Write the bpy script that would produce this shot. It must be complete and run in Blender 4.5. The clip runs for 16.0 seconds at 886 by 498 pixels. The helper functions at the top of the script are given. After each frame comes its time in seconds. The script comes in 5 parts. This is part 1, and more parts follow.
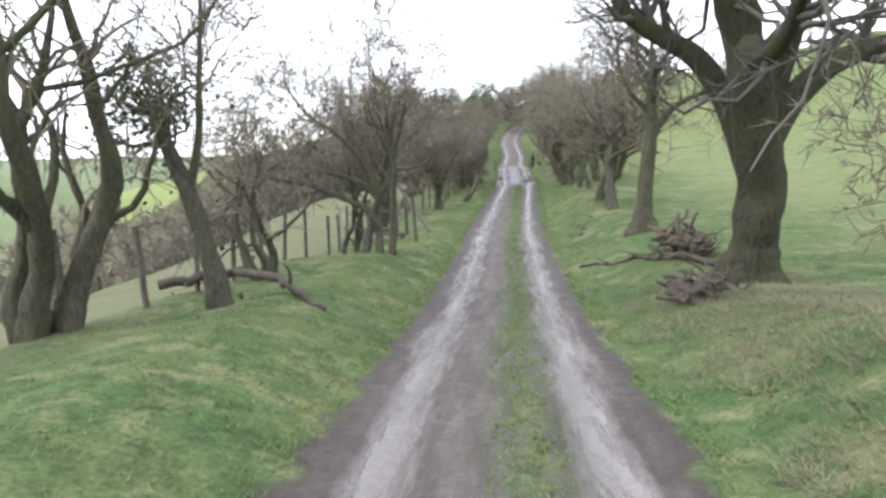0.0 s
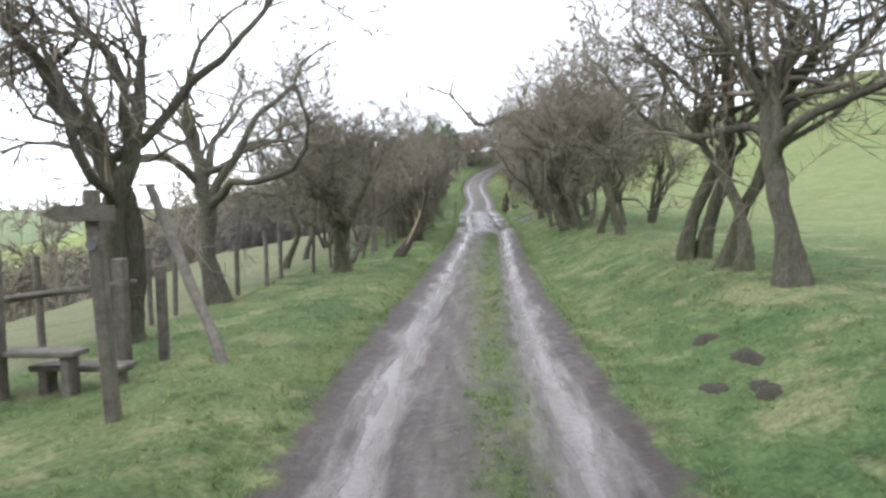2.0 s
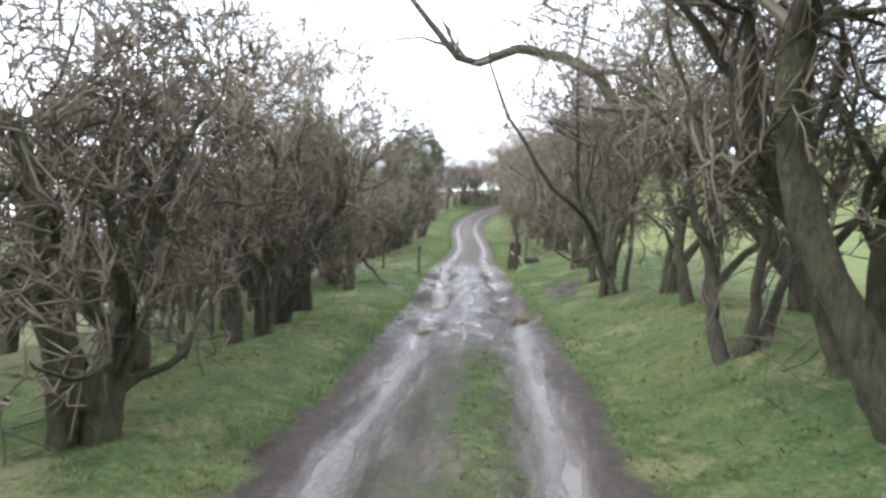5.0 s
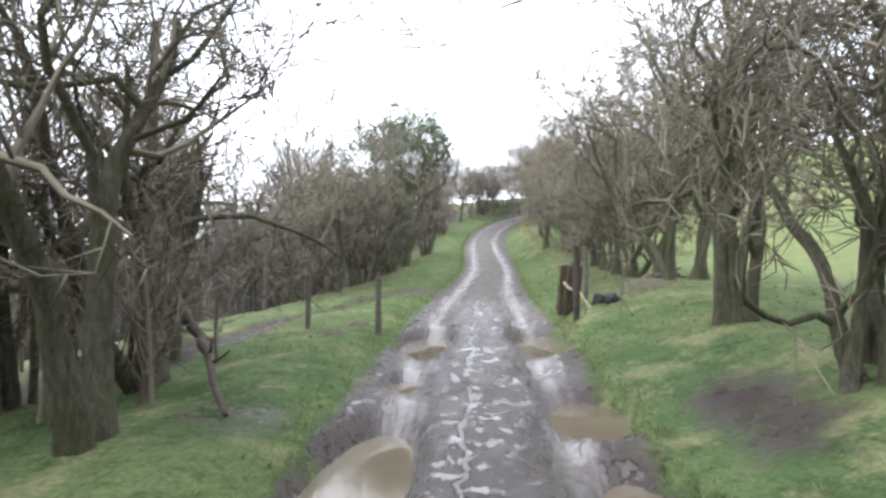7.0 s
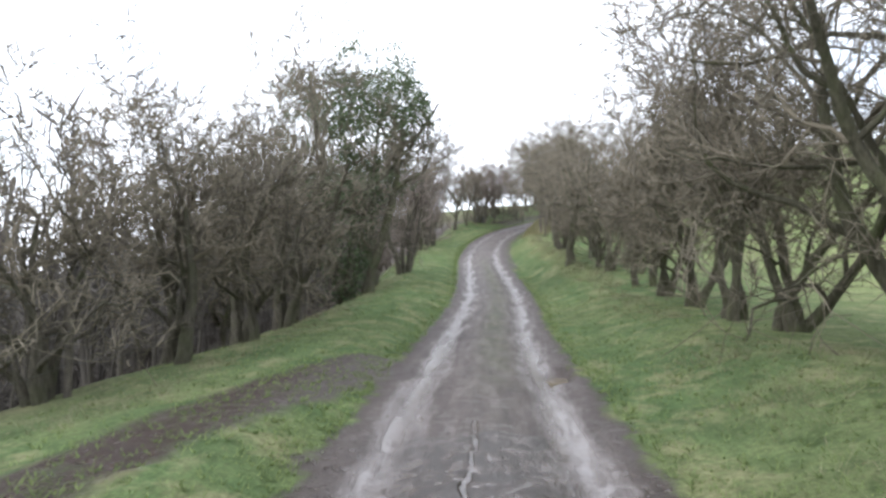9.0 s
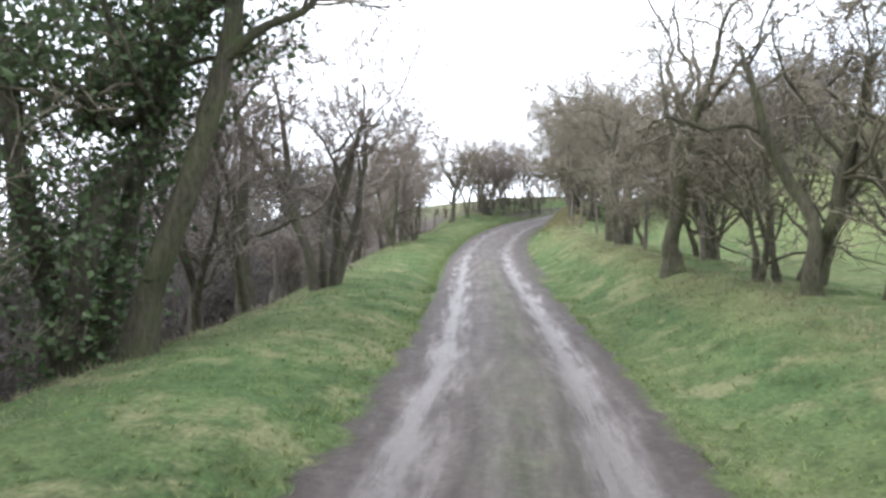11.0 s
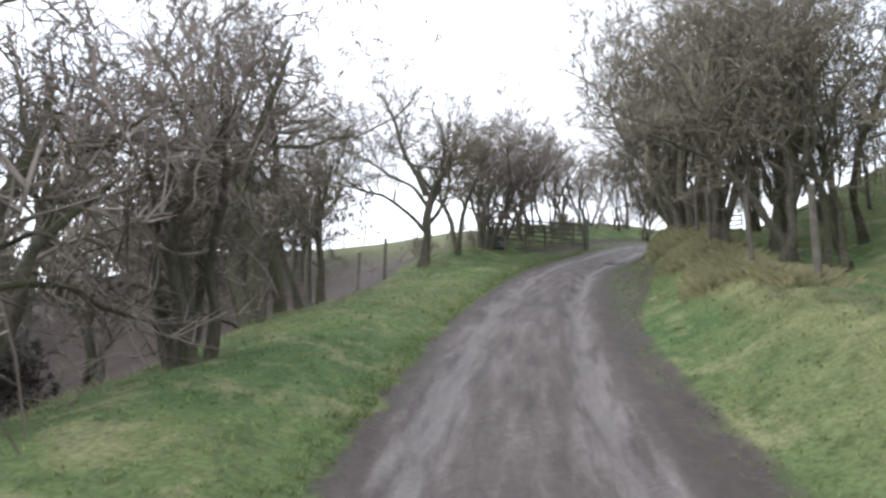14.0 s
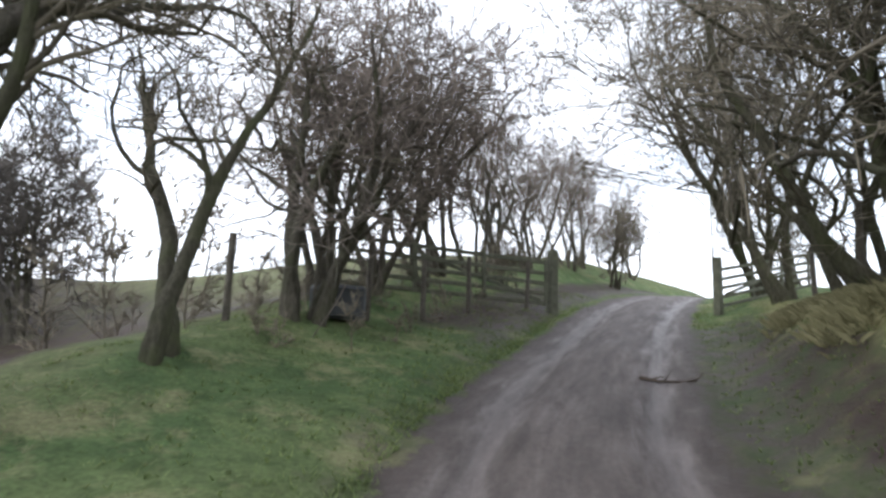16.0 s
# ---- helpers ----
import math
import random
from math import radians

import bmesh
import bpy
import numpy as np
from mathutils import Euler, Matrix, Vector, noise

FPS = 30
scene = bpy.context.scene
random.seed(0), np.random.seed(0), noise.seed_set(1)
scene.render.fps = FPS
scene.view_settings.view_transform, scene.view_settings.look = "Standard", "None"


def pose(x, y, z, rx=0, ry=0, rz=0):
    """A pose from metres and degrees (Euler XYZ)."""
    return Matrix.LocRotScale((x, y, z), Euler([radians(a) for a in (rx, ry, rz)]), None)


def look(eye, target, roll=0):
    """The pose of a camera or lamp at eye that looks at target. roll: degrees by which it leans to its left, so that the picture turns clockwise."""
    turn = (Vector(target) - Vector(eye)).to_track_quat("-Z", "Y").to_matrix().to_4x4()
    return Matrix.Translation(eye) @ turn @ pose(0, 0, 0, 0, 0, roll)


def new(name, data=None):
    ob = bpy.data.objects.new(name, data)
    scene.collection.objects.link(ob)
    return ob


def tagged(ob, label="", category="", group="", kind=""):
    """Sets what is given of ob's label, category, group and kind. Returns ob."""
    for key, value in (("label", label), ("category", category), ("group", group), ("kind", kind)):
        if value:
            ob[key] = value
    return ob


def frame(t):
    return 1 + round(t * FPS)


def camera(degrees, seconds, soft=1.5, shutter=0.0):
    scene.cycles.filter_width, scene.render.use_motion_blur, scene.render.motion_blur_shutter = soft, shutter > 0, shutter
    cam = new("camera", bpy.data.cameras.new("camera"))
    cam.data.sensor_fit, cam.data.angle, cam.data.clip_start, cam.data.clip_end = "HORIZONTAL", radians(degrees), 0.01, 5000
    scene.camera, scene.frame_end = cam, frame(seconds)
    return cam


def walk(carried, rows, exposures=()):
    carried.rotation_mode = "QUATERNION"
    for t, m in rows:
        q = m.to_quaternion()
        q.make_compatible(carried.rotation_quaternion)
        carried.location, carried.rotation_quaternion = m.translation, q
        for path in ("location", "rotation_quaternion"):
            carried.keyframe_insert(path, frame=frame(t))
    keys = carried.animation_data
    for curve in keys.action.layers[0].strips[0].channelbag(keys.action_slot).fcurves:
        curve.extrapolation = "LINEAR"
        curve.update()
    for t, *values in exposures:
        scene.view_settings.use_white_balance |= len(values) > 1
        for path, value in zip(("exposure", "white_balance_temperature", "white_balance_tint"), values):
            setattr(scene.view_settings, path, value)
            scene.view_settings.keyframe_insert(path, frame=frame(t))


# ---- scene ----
cam = camera(67.9, 16.0, soft=2.8, shutter=0.06)
PATH = [
    (0, (0.0, 0.0, 1.6), (0.0, 1.979, 1.312), -1.7),
    (0.5, (0.313, 3.678, 1.226), (0.365, 5.658, 0.95), -1.9),
    (1, (0.643, 7.391, 0.927), (0.737, 9.379, 0.729), -1.7),
    (1.5, (0.997, 10.819, 0.661), (1.104, 12.809, 0.49), -1.6),
    (2, (1.387, 14.516, 0.531), (1.5, 16.509, 0.406), -1.1),
    (2.5, (1.76, 17.961, 0.482), (1.88, 19.956, 0.424), -0.5),
    (3, (2.092, 21.371, 0.505), (2.233, 23.366, 0.504), 0.9),
    (3.5, (2.4, 24.38, 0.506), (2.548, 26.374, 0.526), 2.0),
    (4, (2.865, 27.55, 0.525), (3.027, 29.543, 0.538), 3.0),
    (6.5, (4.916, 41.405, 0.981), (4.978, 43.403, 0.998), -0.7),
    (7, (5.079, 43.993, 1.037), (5.144, 45.991, 1.095), 0.0),
    (7.5, (5.271, 46.34, 1.124), (5.342, 48.337, 1.208), 1.4),
    (8, (5.547, 48.88, 1.231), (5.623, 50.878, 1.287), 1.0),
    (8.5, (5.736, 51.417, 1.406), (5.814, 53.414, 1.494), -0.0),
    (11, (7.43, 68.012, 1.94), (7.48, 70.009, 2.038), 0.5),
    (11.5, (7.855, 71.788, 2.226), (7.929, 73.784, 2.326), 0.7),
    (12, (8.199, 75.393, 2.567), (8.275, 77.388, 2.689), 0.1),
    (12.5, (8.511, 78.745, 2.867), (8.579, 80.738, 3.01), -0.7),
    (13, (8.782, 82.431, 3.247), (8.852, 84.423, 3.413), -0.9),
    (13.5, (9.031, 86.234, 3.687), (9.088, 88.224, 3.876), -0.7),
    (14, (9.291, 90.202, 4.17), (9.327, 92.191, 4.38), -0.1),
    (14.5, (9.677, 94.059, 4.648), (9.711, 96.045, 4.875), -0.3),
    (15, (10.174, 97.893, 5.2), (10.253, 99.878, 5.435), 0.1),
    (15.5, (11.029, 101.94, 5.818), (11.177, 103.917, 6.082), 0.4),
    (16, (11.91, 106.223, 6.513), (12.2, 108.179, 6.81), 1.3),
]
EXPOSURES = [(0.0, 0.5), (1.5, 0.47), (3.0, 0.38), (3.5, 0.33), (4.0, 0.38), (6.5, 0.92), (7.0, 0.75), (8.5, 0.38), (11.0, 0.7), (12.0, 0.65), (13.0, 0.33), (13.5, 0.24), (14.0, 0.26), (14.5, 0.24), (15.0, 0.1), (16.0, 0.09)]
walk(cam, [(t, look(eye, target, roll)) for t, eye, target, roll in PATH], EXPOSURES)

# ---- sky and sun: bright overcast ----
SUN_UP, SUN_ROUND = radians(38), radians(-60)
world = bpy.data.worlds.new("overcast_sky")
scene.world = world
world.use_nodes = True
wt = world.node_tree
wt.nodes.clear()
w_out = wt.nodes.new("ShaderNodeOutputWorld")
w_bg = wt.nodes.new("ShaderNodeBackground")
w_sky = wt.nodes.new("ShaderNodeTexSky")
w_sky.sky_type, w_sky.sun_disc = "NISHITA", False
w_sky.sun_elevation, w_sky.sun_rotation = SUN_UP, SUN_ROUND
w_gain = wt.nodes.new("ShaderNodeMix")
w_gain.data_type, w_gain.blend_type = "RGBA", "MULTIPLY"
w_gain.inputs[0].default_value = 1.0
w_gain.inputs[7].default_value = (0.16, 0.16, 0.16, 1)
w_co = wt.nodes.new("ShaderNodeTexCoord")
w_map = wt.nodes.new("ShaderNodeMapping")
w_map.inputs["Scale"].default_value = (1.0, 1.0, 2.6)
w_noise = wt.nodes.new("ShaderNodeTexNoise")
w_noise.inputs["Scale"].default_value, w_noise.inputs["Detail"].default_value = 2.2, 6.0
w_ramp = wt.nodes.new("ShaderNodeValToRGB")
w_ramp.color_ramp.elements[0].position, w_ramp.color_ramp.elements[0].color = 0.28, (0.55, 0.55, 0.55, 1)
w_ramp.color_ramp.elements[1].position, w_ramp.color_ramp.elements[1].color = 0.5, (0.97, 0.97, 0.97, 1)
w_mix = wt.nodes.new("ShaderNodeMix")
w_mix.data_type = "RGBA"
w_mix.inputs[7].default_value = (0.95, 1.0, 1.11, 1)
wt.links.new(w_co.outputs["Generated"], w_map.inputs["Vector"])
wt.links.new(w_map.outputs["Vector"], w_noise.inputs["Vector"])
wt.links.new(w_noise.outputs["Fac"], w_ramp.inputs["Fac"])
wt.links.new(w_ramp.outputs["Color"], w_mix.inputs[0])
wt.links.new(w_sky.outputs["Color"], w_gain.inputs[6])
wt.links.new(w_gain.outputs[2], w_mix.inputs[6])
wt.links.new(w_mix.outputs[2], w_bg.inputs["Color"])
w_bg.inputs["Strength"].default_value = 1.9
wt.links.new(w_bg.outputs["Background"], w_out.inputs["Surface"])
sun = new("sun", bpy.data.lights.new("sun", "SUN"))
sun.data.energy, sun.data.angle, sun.data.color = 1.2, radians(14), (0.97, 0.98, 0.98)
sun.rotation_euler = (radians(52), 0, radians(-60))

# ---- the lie of the land ----
# lane: along y, centre x, road height
LANE = [(-60,-4.4,5.7),(-30,-2.1,3.0),(0.0,0.05,0.0),(3.7,0.36,-0.37),(7.4,0.69,-0.67),(10.8,1.05,-0.94),(14.5,1.44,-1.07),(18.0,1.81,-1.12),(21.4,2.14,-1.09),
        (27.5,2.9,-1.08),(34.5,3.82,-0.92),(41.4,4.78,-0.62),(48.0,5.5,-0.39),(54.0,6.05,-0.04),(61.0,6.72,0.22),(68.0,7.5,0.44),
        (75.4,8.45,0.97),(82.4,9.0,1.65),(90.2,9.52,2.57),(97.9,10.45,3.6),(101.9,11.2,4.22),(106.2,12.3,4.91),(112.0,14.1,5.8),(117.0,16.6,6.65),(123.0,20.0,7.7),(133.0,26.6,8.95),(143.0,34.0,9.6),(160.0,48.0,9.9),(200.0,80.0,9.0)]
# standing water: along, across, half length, half width
PUDDLES = [(48.7, -0.95, 1.65, 0.4), (51.5, -0.93, 0.3, 0.24), (54.3, -0.9, 1.3, 0.42), (50.3, 0.97, 0.85, 0.38), (47.6, 1.0, 1.35, 0.36), (54.4, 0.86, 1.35, 0.42), (63.0, 0.9, 0.45, 0.16), (44.6, -0.85, 0.7, 0.3), (45.6, 0.85, 0.6, 0.28)]
_k = np.array(LANE, float)
def _spline(k, v, y):
    m = np.gradient(v, k)
    y = np.clip(y, k[0], k[-1])
    i = np.clip(np.searchsorted(k, y) - 1, 0, len(k) - 2)
    h = k[i + 1] - k[i]
    s = (y - k[i]) / h
    return ((2*s**3 - 3*s**2 + 1)*v[i] + (s**3 - 2*s**2 + s)*h*m[i] + (3*s**2 - 2*s**3)*v[i + 1] + (s**3 - s**2)*h*m[i + 1])
def lane_x(y): return _spline(_k[:, 0], _k[:, 1], np.asarray(y, float))
def lane_z(y): return _spline(_k[:, 0], _k[:, 2], np.asarray(y, float))
def lane_cos(y):
    s = (lane_x(np.asarray(y, float) + 0.5) - lane_x(np.asarray(y, float) - 0.5))
    return 1 / np.sqrt(1 + s * s)
def ramp(x, a, b):
    s = np.clip((x - a) / (b - a), 0, 1)
    return s * s * (3 - 2 * s)
def waves(x, y):
    return (np.sin(0.9*x + 1.3*np.sin(0.55*y)) * np.sin(0.8*y + 0.7*np.sin(0.6*x)) + 0.5*np.sin(2.3*x + 0.8*y) * np.sin(1.9*y - 1.1*x))
def ground_z(x, y):
    x, y = np.asarray(x, float), np.asarray(y, float)
    u = (x - lane_x(y)) * lane_cos(y)
    a = np.abs(u)
    z = lane_z(y)
    # wheel ruts and crown
    z = z - 0.075*np.exp(-((np.abs(u + 0.1) - 0.74)/0.22)**2) + 0.03*np.exp(-((u + 0.1)/0.35)**2)
    r, l = np.maximum(u, 0), np.maximum(-u, 0)
    lower, middle, upper = 1 - ramp(y, 40, 52), ramp(y, 40, 52)*(1 - ramp(y, 66, 84)), ramp(y, 66, 84)*(1 - ramp(y, 104, 116))
    bank = (0.7 - 0.32*np.exp(-((y - 9.5)/4.0)**2))*lower + 0.45*middle + 0.9*ramp(y, 66, 84)*(1 - ramp(y, 112, 120)) + 0.6*ramp(y, 112, 120) + 0.5*ramp(y, 101, 109)*(1 - ramp(y, 112, 118))
    z = z + ramp(r, 1.35, 3.5)*bank - 0.6*upper*ramp(r, 4.2, 7)
    hill = np.clip(r - 11, 0, 35)
    z = z + 0.0075*hill**2*(1 - 0.9*ramp(y, 85, 130)) - 0.05*np.clip(r - 50, 0, 400)
    z = z + 0.52*np.clip(r - 5.5, 0, 11)*ramp(y, 74, 98)*(1 - ramp(y, 113, 124))
    z = z + 0.18*ramp(l, 1.3, 2.1) - 0.2*ramp(l, 2.2, 4.2)
    z = z + 0.2*ramp(l, 1.6, 3.4)*ramp(y, 60, 70)*(1 - ramp(y, 98, 108))
    z = z + 0.42*ramp(l, 1.6, 3.2)*(1 - ramp(l, 5.0, 9))*(1 - ramp(y, 14, 19))
    z = z + 0.3*ramp(r, 1.1, 1.7)*np.exp(-((y - 55)/3.0)**2)
    drop = (0.2*np.clip(l - 5, 0, 12) + 0.48*np.clip(l - 17, 0, 55))*(1 - ramp(y, 55, 80))
    drop = drop + (0.5*np.clip(l - 4.0, 0, 14) + 0.35*np.clip(l - 18, 0, 55))*ramp(y, 55, 80)*(1 - ramp(y, 110, 140))
    z = z - drop
    z = z + (1.0 + 0.03*np.clip(y - 112, 0, 60))*ramp(l, 2.2, 6)*(1 - 0.6*ramp(l, 7, 24))*ramp(y, 105, 114)
    z = z - (0.06*np.clip(l - 12, 0, 18) + 0.28*np.clip(l - 30, 0, 90))*ramp(y, 110, 135)
    # the far side of the valley
    z = z + 0.1*np.clip(l - 90, 0, 170)
    z = z + 0.05*waves(x, y)*ramp(a, 1.5, 3.0)*(1 - ramp(a, 30, 60)) + 0.5*waves(x*0.11, y*0.11)*ramp(a, 8, 25)
    # hollows that hold water
    for py, pu, along, across in PUDDLES:
        m = 1 - ramp(np.hypot((y - py)/along, (u - pu)/across), 0.8, 1.25)
        z = z*(1 - m) + (lane_z(py - along) - 0.18)*m
    # far country: a valley, then hills
    far = np.hypot(x - 10, y - 60)
    hills = -8 + 8*np.sin(x*0.0045 + 1.0)*np.sin(y*0.0038) + 22*ramp(far, 900, 2200)
    m = ramp(far, 260, 900)
    return z*(1 - m) + hills*m

def spot(y, u):
    """The place on the ground u metres across from the lane's middle."""
    y = float(y)
    x = float(lane_x(y)) + u / float(lane_cos(y))
    return Vector((x, y, float(ground_z(x, y))))


# ---- materials ----
def shader(name):
    m = bpy.data.materials.new(name)
    m.use_nodes = True
    t = m.node_tree
    return m, t, t.nodes["Principled BSDF"]


def node(t, kind, **values):
    n = t.nodes.new(kind)
    for key, value in values.items():
        n.inputs[key].default_value = value
    return n


def noise_of(t, scale, detail=4.0, rough=0.6, vector=None):
    n = node(t, "ShaderNodeTexNoise", Scale=scale, Detail=detail, Roughness=rough)
    if vector:
        t.links.new(vector, n.inputs["Vector"])
    return n.outputs["Fac"]


def stops(t, fac, *points):
    r = t.nodes.new("ShaderNodeValToRGB")
    e = r.color_ramp.elements
    while len(e) < len(points):
        e.new(0.5)
    for at, (pos, col) in zip(e, points):
        at.position, at.color = pos, (*col, 1) if len(col) == 3 else col
    t.links.new(fac, r.inputs["Fac"])
    return r.outputs["Color"]


def calc(t, op, a, b=0.0, c=None):
    n = t.nodes.new("ShaderNodeMath")
    n.operation = op
    for i, v in enumerate((a, b) if c is None else (a, b, c)):
        if isinstance(v, (int, float)):
            n.inputs[i].default_value = v
        else:
            t.links.new(v, n.inputs[i])
    return n.outputs[0]


def blend(t, fac, a, b, how="MIX"):
    n = t.nodes.new("ShaderNodeMix")
    n.data_type, n.blend_type = "RGBA", how
    for i, v in ((0, fac), (6, a), (7, b)):
        if isinstance(v, (int, float)):
            n.inputs[i].default_value = v
        elif isinstance(v, tuple):
            n.inputs[i].default_value = (*v, 1)
        else:
            t.links.new(v, n.inputs[i])
    return n.outputs[2]


def bump(t, b, height, strength, distance):
    n = node(t, "ShaderNodeBump", Strength=strength, Distance=distance)
    t.links.new(height, n.inputs["Height"])
    t.links.new(n.outputs["Normal"], b.inputs["Normal"])


def here(t):
    return t.nodes.new("ShaderNodeTexCoord").outputs["Object"]


def place_of(t):
    return t.nodes.new("ShaderNodeNewGeometry").outputs["Position"]


def ground_material():
    m, t, b = shader("turf_and_mud")
    p = place_of(t)
    a = t.nodes.new("ShaderNodeAttribute")
    a.attribute_name = "lane"
    sep = t.nodes.new("ShaderNodeSeparateXYZ")
    t.links.new(a.outputs["Vector"], sep.inputs[0])
    u, y = sep.outputs[0], sep.outputs[1]
    strip, bare = sep.outputs[2], t.nodes.new("ShaderNodeAttribute")
    bare.attribute_name = "bare"
    big, mid, fine = noise_of(t, 0.35, 3, 0.5, p), noise_of(t, 2.2, 5, 0.6, p), noise_of(t, 22, 6, 0.7, p)
    # turf
    turf = stops(t, mid, (0.25, (0.056, 0.09, 0.041)), (0.5, (0.093, 0.142, 0.065)), (0.75, (0.15, 0.192, 0.092)))
    turf = blend(t, stops(t, big, (0.42, (0, 0, 0)), (0.68, (0.5, 0.5, 0.5))), turf, (0.195, 0.202, 0.105))
    turf = blend(t, stops(t, noise_of(t, 3.6, 6, 0.7, p), (0.34, (0.7, 0.7, 0.7)), (0.48, (0, 0, 0))), turf, (0.045, 0.07, 0.028))
    turf = blend(t, stops(t, noise_of(t, 1.3, 7, 0.72, p), (0.51, (0, 0, 0)), (0.62, (0.72, 0.72, 0.72))), turf, (0.265, 0.25, 0.155))
    turf = blend(t, stops(t, calc(t, "MULTIPLY", u, 0.05), (0.3, (0, 0, 0)), (0.6, (0.5, 0.5, 0.5))), turf, (0.22, 0.235, 0.115))
    turf = blend(t, stops(t, calc(t, "MULTIPLY", u, -0.05), (0.22, (0, 0, 0)), (0.3, (0.7, 0.7, 0.7))), turf, (0.165, 0.155, 0.105))
    turf = blend(t, stops(t, calc(t, "MULTIPLY", u, -0.02), (0.4, (0, 0, 0)), (0.55, (0.85, 0.85, 0.85))), turf, (0.12, 0.105, 0.075))
    turf = blend(t, stops(t, calc(t, "MULTIPLY", u, -0.005), (0.42, (0, 0, 0)), (0.5, (0.85, 0.85, 0.85))), turf, (0.19, 0.23, 0.14))
    # dead tussock grass on the lip of the upper bank
    lip = calc(t, "MULTIPLY", stops(t, calc(t, "MULTIPLY", u, 0.1), (0.27, (0, 0, 0)), (0.31, (1, 1, 1)), (0.35, (1, 1, 1)), (0.4, (0, 0, 0))), calc(t, "MULTIPLY", stops(t, calc(t, "MULTIPLY", y, 0.01), (0.7, (0, 0, 0)), (0.78, (0.4, 0.4, 0.4)), (0.97, (0.5, 0.5, 0.5)), (1.0, (1, 1, 1))), calc(t, "LESS_THAN", y, 121.0)))
    turf = blend(t, calc(t, "MULTIPLY", lip, stops(t, mid, (0.3, (0.45, 0.45, 0.45)), (0.6, (1, 1, 1)))), turf, (0.24, 0.225, 0.125))
    # a meadow across the valley, the sun on it put into its yellow-green
    meadow = calc(t, "ADD", calc(t, "POWER", calc(t, "DIVIDE", calc(t, "ADD", u, 77.0), 11.0), 2.0), calc(t, "POWER", calc(t, "DIVIDE", calc(t, "SUBTRACT", y, 135.0), 7.0), 2.0))
    turf = blend(t, stops(t, calc(t, "ADD", calc(t, "MULTIPLY", meadow, 0.5), calc(t, "MULTIPLY", calc(t, "SUBTRACT", big, 0.5), 0.3)), (0.42, (1, 1, 1)), (0.5, (0, 0, 0))), turf, (0.25, 0.285, 0.13))
    turf = blend(t, 0.85, turf, stops(t, fine, (0.28, (0.35, 0.36, 0.3)), (0.7, (1.25, 1.3, 1.1))), "MULTIPLY")
    # mud, drawn out along the ruts
    stretch = node(t, "ShaderNodeCombineXYZ")
    t.links.new(u, stretch.inputs[0])
    t.links.new(calc(t, "MULTIPLY", y, 0.15), stretch.inputs[1])
    streak = noise_of(t, 5.0, 5, 0.6, stretch.outputs[0])
    mud = stops(t, streak, (0.3, (0.045, 0.033, 0.028)), (0.52, (0.1, 0.08, 0.072)), (0.75, (0.18, 0.154, 0.143)))
    away = calc(t, "ABSOLUTE", u)
    soak = t.nodes.new("ShaderNodeAttribute")
    soak.attribute_name = "soaked"
    churned = calc(t, "MULTIPLY", calc(t, "GREATER_THAN", soak.outputs["Fac"], 0.6), stops(t, away, (0.5, (1, 1, 1)), (0.95, (0, 0, 0))))
    clods = calc(t, "MULTIPLY", churned, stops(t, noise_of(t, 6.5, 4, 0.6, p), (0.44, (0.9, 0.9, 0.9)), (0.56, (0, 0, 0))))
    d = calc(t, "ABSOLUTE", calc(t, "SUBTRACT", away, 0.8))
    rut = stops(t, calc(t, "SUBTRACT", calc(t, "ADD", d, 0.25), calc(t, "MULTIPLY", calc(t, "SUBTRACT", streak, 0.5), 0.6)), (0.34, (0.85, 0.85, 0.85)), (0.55, (0, 0, 0)))
    damp = t.nodes.new("ShaderNodeAttribute")
    damp.attribute_name = "damp"
    rut = calc(t, "MULTIPLY", rut, calc(t, "POWER", damp.outputs["Fac"], 1.5))
    # pale wet silt in the wheel tracks, with sky sheen put into its colour
    mud = blend(t, rut, mud, (0.25, 0.226, 0.222))
    mud = blend(t, stops(t, calc(t, "ADD", calc(t, "MULTIPLY", away, 0.5), calc(t, "MULTIPLY", calc(t, "SUBTRACT", mid, 0.5), 0.25)), (0.525, (0, 0, 0)), (0.65, (0.9, 0.9, 0.9))), mud, (0.046, 0.031, 0.026))
    mud = blend(t, 0.7, mud, stops(t, noise_of(t, 17, 6, 0.75, p), (0.3, (0.4, 0.38, 0.36)), (0.7, (1.3, 1.3, 1.3))), "MULTIPLY")
    mud = blend(t, clods, mud, (0.032, 0.025, 0.021))
    edge = calc(t, "ADD", away, calc(t, "MULTIPLY", calc(t, "SUBTRACT", mid, 0.5), 0.75))
    edge = calc(t, "ADD", edge, calc(t, "MULTIPLY", calc(t, "SUBTRACT", fine, 0.5), 0.35))
    on = stops(t, calc(t, "MULTIPLY", edge, 0.5), (0.66, (1, 1, 1)), (0.735, (0, 0, 0)))
    middle = calc(t, "MULTIPLY", strip, stops(t, calc(t, "ADD", mid, calc(t, "MULTIPLY", fine, 0.5)), (0.5, (0, 0, 0)), (0.85, (1, 1, 1))))
    on = calc(t, "MULTIPLY", on, calc(t, "SUBTRACT", 1.0, calc(t, "MULTIPLY", middle, 0.85)))
    worn = stops(t, calc(t, "ADD", calc(t, "MULTIPLY", bare.outputs["Fac"], 0.5), calc(t, "ADD", calc(t, "MULTIPLY", mid, 0.35), calc(t, "MULTIPLY", fine, 0.15))), (0.6, (0, 0, 0)), (0.74, (1, 1, 1)))
    on = calc(t, "MAXIMUM", on, worn)
